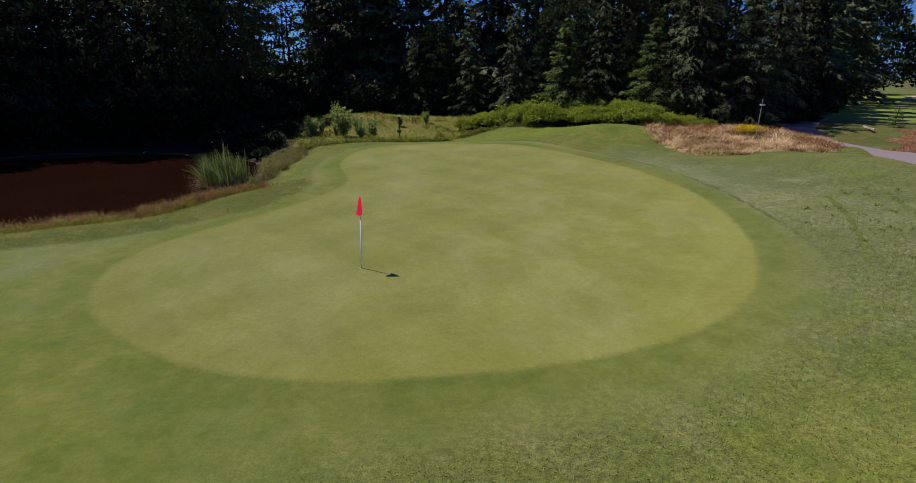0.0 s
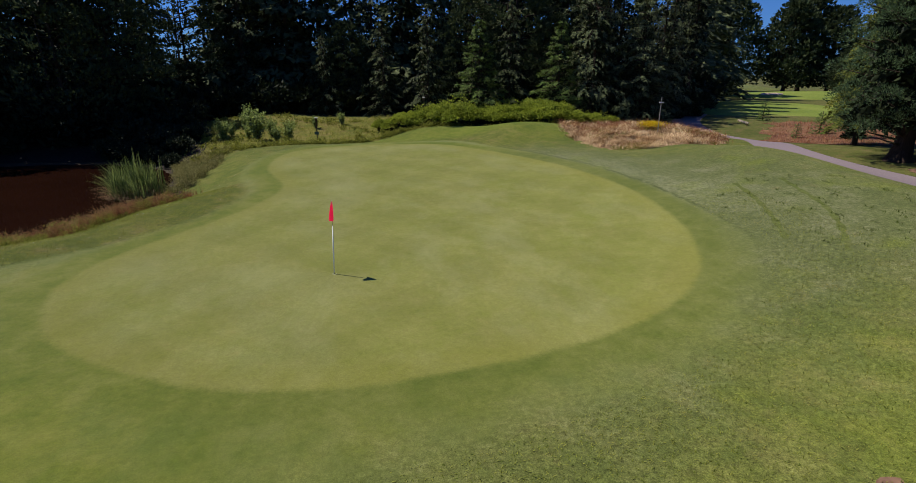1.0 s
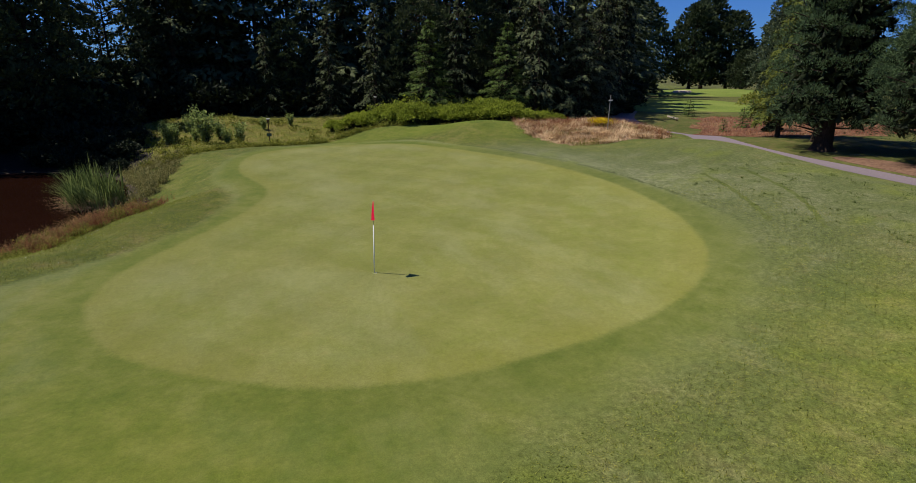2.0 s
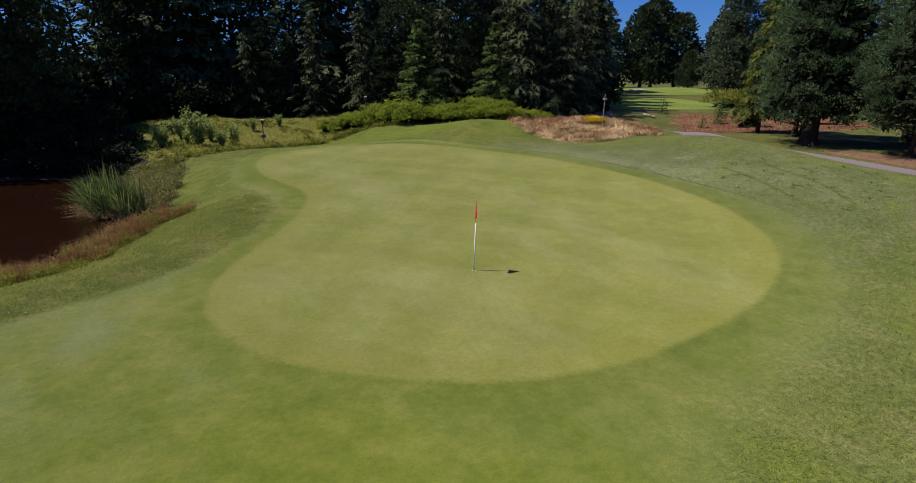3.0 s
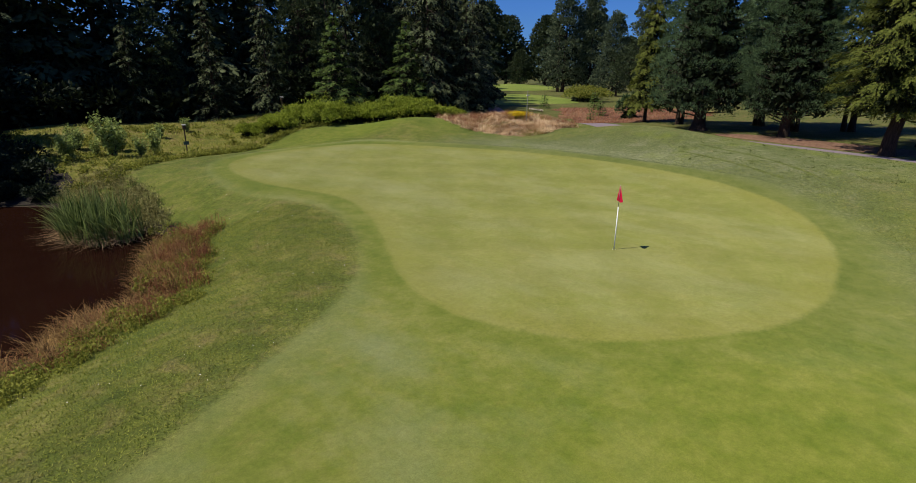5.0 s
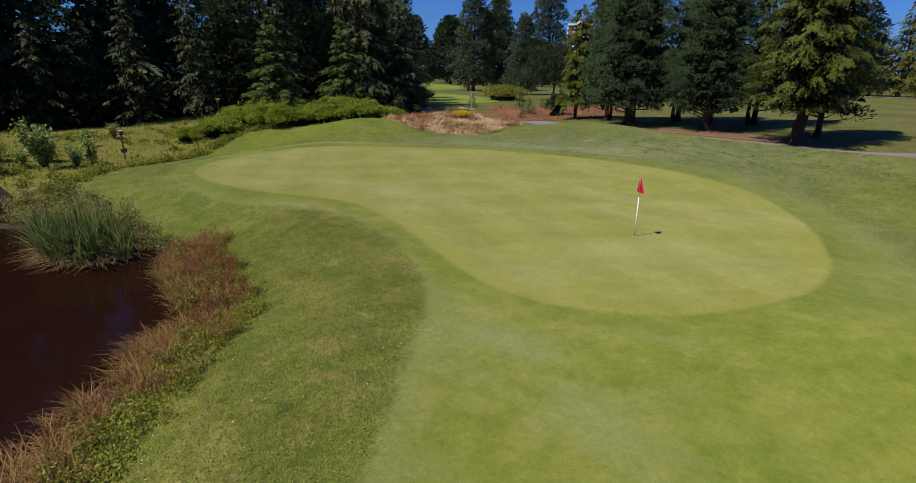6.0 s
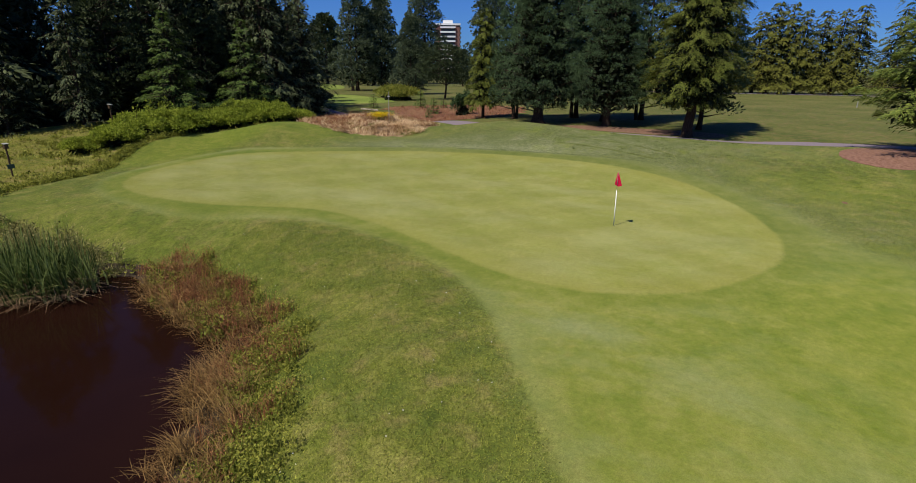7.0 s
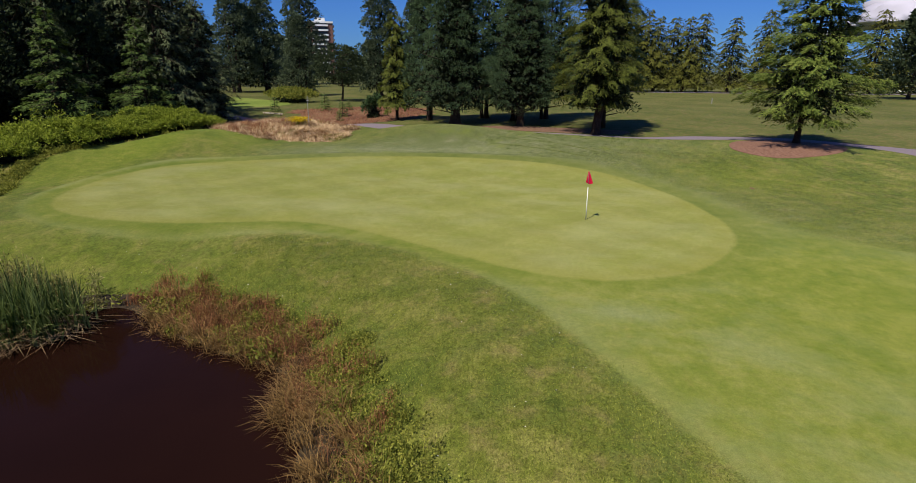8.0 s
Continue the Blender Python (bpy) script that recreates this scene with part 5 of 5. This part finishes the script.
# ---------------------------------------------------------------- posts, rail, markers
def box_post(name, x, y, top, label):
    g = high(x, y)
    t = thing(name, (x, y, g), label, "post")
    tall = top - g
    bm = bmesh.new()
    box(bm, (0.07, 0.07, tall + 0.3), (0, 0, tall / 2 - 0.15), 0.006)
    part("post", bm, M_TIMBER, t)
    bm = bmesh.new()
    box(bm, (0.20, 0.17, 0.26), (0, -0.02, tall - 0.10), 0.008)
    nest = part("nest_box", bm, M_TIMBER, t, "small brown timber nest box")
    bm = bmesh.new()
    box(bm, (0.27, 0.26, 0.03), (0, -0.03, tall + 0.05), 0.006, pose(0, 0, 0, 10).to_3x3().to_4x4())
    part("lid", bm, M_METAL, nest, "pale sloping lid")
    return t


post = box_post("nest_box_post", -4.15, 32.2, 1.68, "dark timber post with a nest box and a small sign")
bm = bmesh.new()
box(bm, (0.36, 0.03, 0.24), (0, -0.06, 0.60), 0.006)
part("sign", bm, M_SIGN, post, "small dull green sign board")
box_post("nest_box_post", 5.2, 36.9, 3.15, "timber post with a nest box rising behind the brambles")
t = thing("marker_pole", (21.46, 23.15, high(21.46, 23.15)), "thin grey pole with a short cross arm on the straw bank", "pole")
bm = bmesh.new()
rod(bm, (0, 0, -0.3), (0.03, 0, 2.55), 0.035, 0.028, 10)
part("pole", bm, M_METAL, t)
bm = bmesh.new()
box(bm, (0.34, 0.07, 0.09), (0.06, 0, 2.16), 0.01)
part("cross_arm", bm, M_POLE, t, "pale short cross arm")
t = thing("timber_rail", (36.7, 35.2, high(36.7, 35.2)), "low pale timber rail beside the path", "rail", turn=70)
for k in (-1.4, 1.4):
    bm = bmesh.new()
    box(bm, (0.12, 0.12, 0.56), (k, 0, -0.03), 0.008)
    part("rail_post", bm, M_TIMBER, t)
bm = bmesh.new()
box(bm, (3.4, 0.10, 0.16), (0, 0, 0.20), 0.01)
part("rail_beam", bm, M_PALEWOOD, t, "pale weathered beam")
for x, y in [(76.1, -23.2)]:
    t = thing("distance_marker", (x, y, high(x, y) + 0.04), "short white distance post on the fairway", "marker")
    bm = bmesh.new()
    box(bm, (0.12, 0.12, 1.0), (0, 0, 0.45), 0.02)
    part("post", bm, M_METAL, t)


def golf_buggy(x, y, turn):
    """A parked two-seat golf buggy."""
    t = thing("golf_buggy", (x, y, high(x, y) + 0.09), "pale golf buggy parked in the shade of a far tree", "golf buggy", turn=turn)
    bm = bmesh.new()
    box(bm, (2.3, 1.1, 0.34), (0, 0, 0.46), 0.08)
    box(bm, (0.62, 1.0, 0.34), (0.82, 0, 0.76), 0.12)
    part("body", bm, M_POLE, t, "pale moulded body")
    bm = bmesh.new()
    box(bm, (0.55, 1.0, 0.14), (-0.25, 0, 0.78), 0.04)
    box(bm, (0.14, 1.0, 0.46), (-0.55, 0, 1.02), 0.04)
    part("seat", bm, M_TIMBER, t, "dark seat and backrest")
    bm = bmesh.new()
    box(bm, (1.7, 1.15, 0.08), (-0.1, 0, 1.86), 0.03)
    part("roof", bm, M_POLE, t)
    for px, lean in ((0.6, 0.1), (-0.85, 0.0)):
        for py in (-0.5, 0.5):
            bm = bmesh.new()
            rod(bm, (px + lean, py, 0.7), (px, py, 1.84), 0.02, 0.02, 8)
            part("roof_post", bm, M_METAL, t)
    for px in (-0.75, 0.8):
        for py in (-0.5, 0.5):
            bm = bmesh.new()
            rod(bm, (px, py - 0.09, 0.23), (px, py + 0.09, 0.23), 0.23, 0.23, 16)
            part("wheel", bm, M_GLASS, t, "black tyre")


golf_buggy(144.5, -87.0, 100)


# ---------------------------------------------------------------- the far green with its bunker, the far path, the tower
def mound(name, cx, cy, rx, ry, tall, material, label, turn=0.0, power=1.0, lift=0.0):
    k, m = 14, 40
    vs = [(0, 0, tall)]
    for i in range(1, k + 1):
        for j in range(m):
            a, r = 2 * math.pi * j / m, i / k
            wob = 1 + 0.08 * math.sin(3 * a + 1) + 0.05 * math.sin(5 * a)
            vs.append((rx * r * wob * math.cos(a), ry * r * wob * math.sin(a), tall * (1 - r * r) ** power if r < 1 else -0.3))
    fs = [(0, 1 + j, 1 + (j + 1) % m) for j in range(m)]
    for i in range(k - 1):
        for j in range(m):
            fs.append((1 + i * m + j, 1 + (i + 1) * m + j, 1 + (i + 1) * m + (j + 1) % m, 1 + i * m + (j + 1) % m))
    ob = solid(name, vs, fs, material, None, True)
    ob.matrix_basis = pose(cx, cy, high(cx, cy) + 0.05 + lift, 0, 0, turn)
    return tagged(ob, label, kind="structure")


mound("far_green", 98, 100, 30, 15, 0.9, M_FAIRWAY, "far putting green, a low smooth rise", 30)
mound("far_fairway", 55, 58, 22, 11, 0.12, M_FAIRWAY, "bright mown far fairway", 52)
mound("sand_bunker", 82.5, 92.0, 3.4, 1.9, 0.10, M_SAND, "pale sand bunker beside the far green", 35, lift=0.75)


FAR_PATH = strip([(128, 30), (127, 14), (126.5, 0), (127.5, -16), (129, -34), (131, -50), (134, -70), (142, -92), (152, -116)], 3.2)
fv = np.c_[FAR_PATH, height(FAR_PATH[:, 0], FAR_PATH[:, 1]) + 0.09]
half = len(fv) // 2
ff = np.array([(i, i + 1, len(fv) - 2 - i, len(fv) - 1 - i) for i in range(half - 1)])
tagged(solid("far_path", fv, ff, M_PATH), "pale worn track along the far row of trees", kind="structure")


def tower():
    t = thing("apartment_tower", (360, 176, 0), "brick apartment tower with white balconies far behind the trees", "building", turn=25)
    bm = bmesh.new()
    box(bm, (18, 17, 37), (0, 0, 18.0))
    part("wall", bm, M_BRICK, t)
    bm = bmesh.new()
    box(bm, (19, 18, 1.2), (0, 0, 37.1))
    box(bm, (8, 7, 2.4), (-3, 0, 38.9))
    part("roof", bm, M_POLE, t, "white flat roof edge with a plant room")
    for face, w in (((-9.4, 0), (1.6, 11.0)), ((0, -8.9), (13.0, 1.6)), ((0, 8.9), (13.0, 1.6))):
        for k in range(11):
            bm = bmesh.new()
            box(bm, (w[0], w[1], 1.1), (face[0], face[1], 4.0 + k * 3.1))
            part("balcony", bm, M_POLE, t, "white balcony front")
            bm = bmesh.new()
            box(bm, (0.6 if face[0] else 12.0, 10.0 if face[0] else 0.6, 1.6), (face[0] * 0.965, face[1] * 0.965, 5.45 + k * 3.1))
            part("window", bm, M_GLASS, t, "dark balcony window")


tower()


# ---------------------------------------------------------------- small things on the grass
TUFTED = spline([(13.6, 3.5), (14.5, -2), (16.5, -6.5), (21, -7), (22, 0), (20.5, 5), (17, 7)])
q = scatter(TUFTED, 120)
q = np.repeat(q, 16, axis=0) + rng.normal(0, 1, (120 * 16, 2)) * (0.05, 0.12)
p = grounded(q, 0.01)
stuff("dark_tufts", [blades(p, heading(len(p)), rng.uniform(0.05, 0.12, len(p)), 0.020, rng.uniform(0.02, 0.1, len(p)), 1)], M_TUFT, "dark green tufts standing in the mown rough")
q = scatter(ROUGH_A, 70)
p = grounded(q, 0.045)
stuff("pale_specks", [cards(p, heading(len(p)), rng.uniform(0.02, 0.055, len(p)), rng.uniform(0.012, 0.024, len(p)), np.tile((0.0, 0.0, 1.0), (len(p), 1)))], M_POLE, "small pale feathers and petals on the grass")


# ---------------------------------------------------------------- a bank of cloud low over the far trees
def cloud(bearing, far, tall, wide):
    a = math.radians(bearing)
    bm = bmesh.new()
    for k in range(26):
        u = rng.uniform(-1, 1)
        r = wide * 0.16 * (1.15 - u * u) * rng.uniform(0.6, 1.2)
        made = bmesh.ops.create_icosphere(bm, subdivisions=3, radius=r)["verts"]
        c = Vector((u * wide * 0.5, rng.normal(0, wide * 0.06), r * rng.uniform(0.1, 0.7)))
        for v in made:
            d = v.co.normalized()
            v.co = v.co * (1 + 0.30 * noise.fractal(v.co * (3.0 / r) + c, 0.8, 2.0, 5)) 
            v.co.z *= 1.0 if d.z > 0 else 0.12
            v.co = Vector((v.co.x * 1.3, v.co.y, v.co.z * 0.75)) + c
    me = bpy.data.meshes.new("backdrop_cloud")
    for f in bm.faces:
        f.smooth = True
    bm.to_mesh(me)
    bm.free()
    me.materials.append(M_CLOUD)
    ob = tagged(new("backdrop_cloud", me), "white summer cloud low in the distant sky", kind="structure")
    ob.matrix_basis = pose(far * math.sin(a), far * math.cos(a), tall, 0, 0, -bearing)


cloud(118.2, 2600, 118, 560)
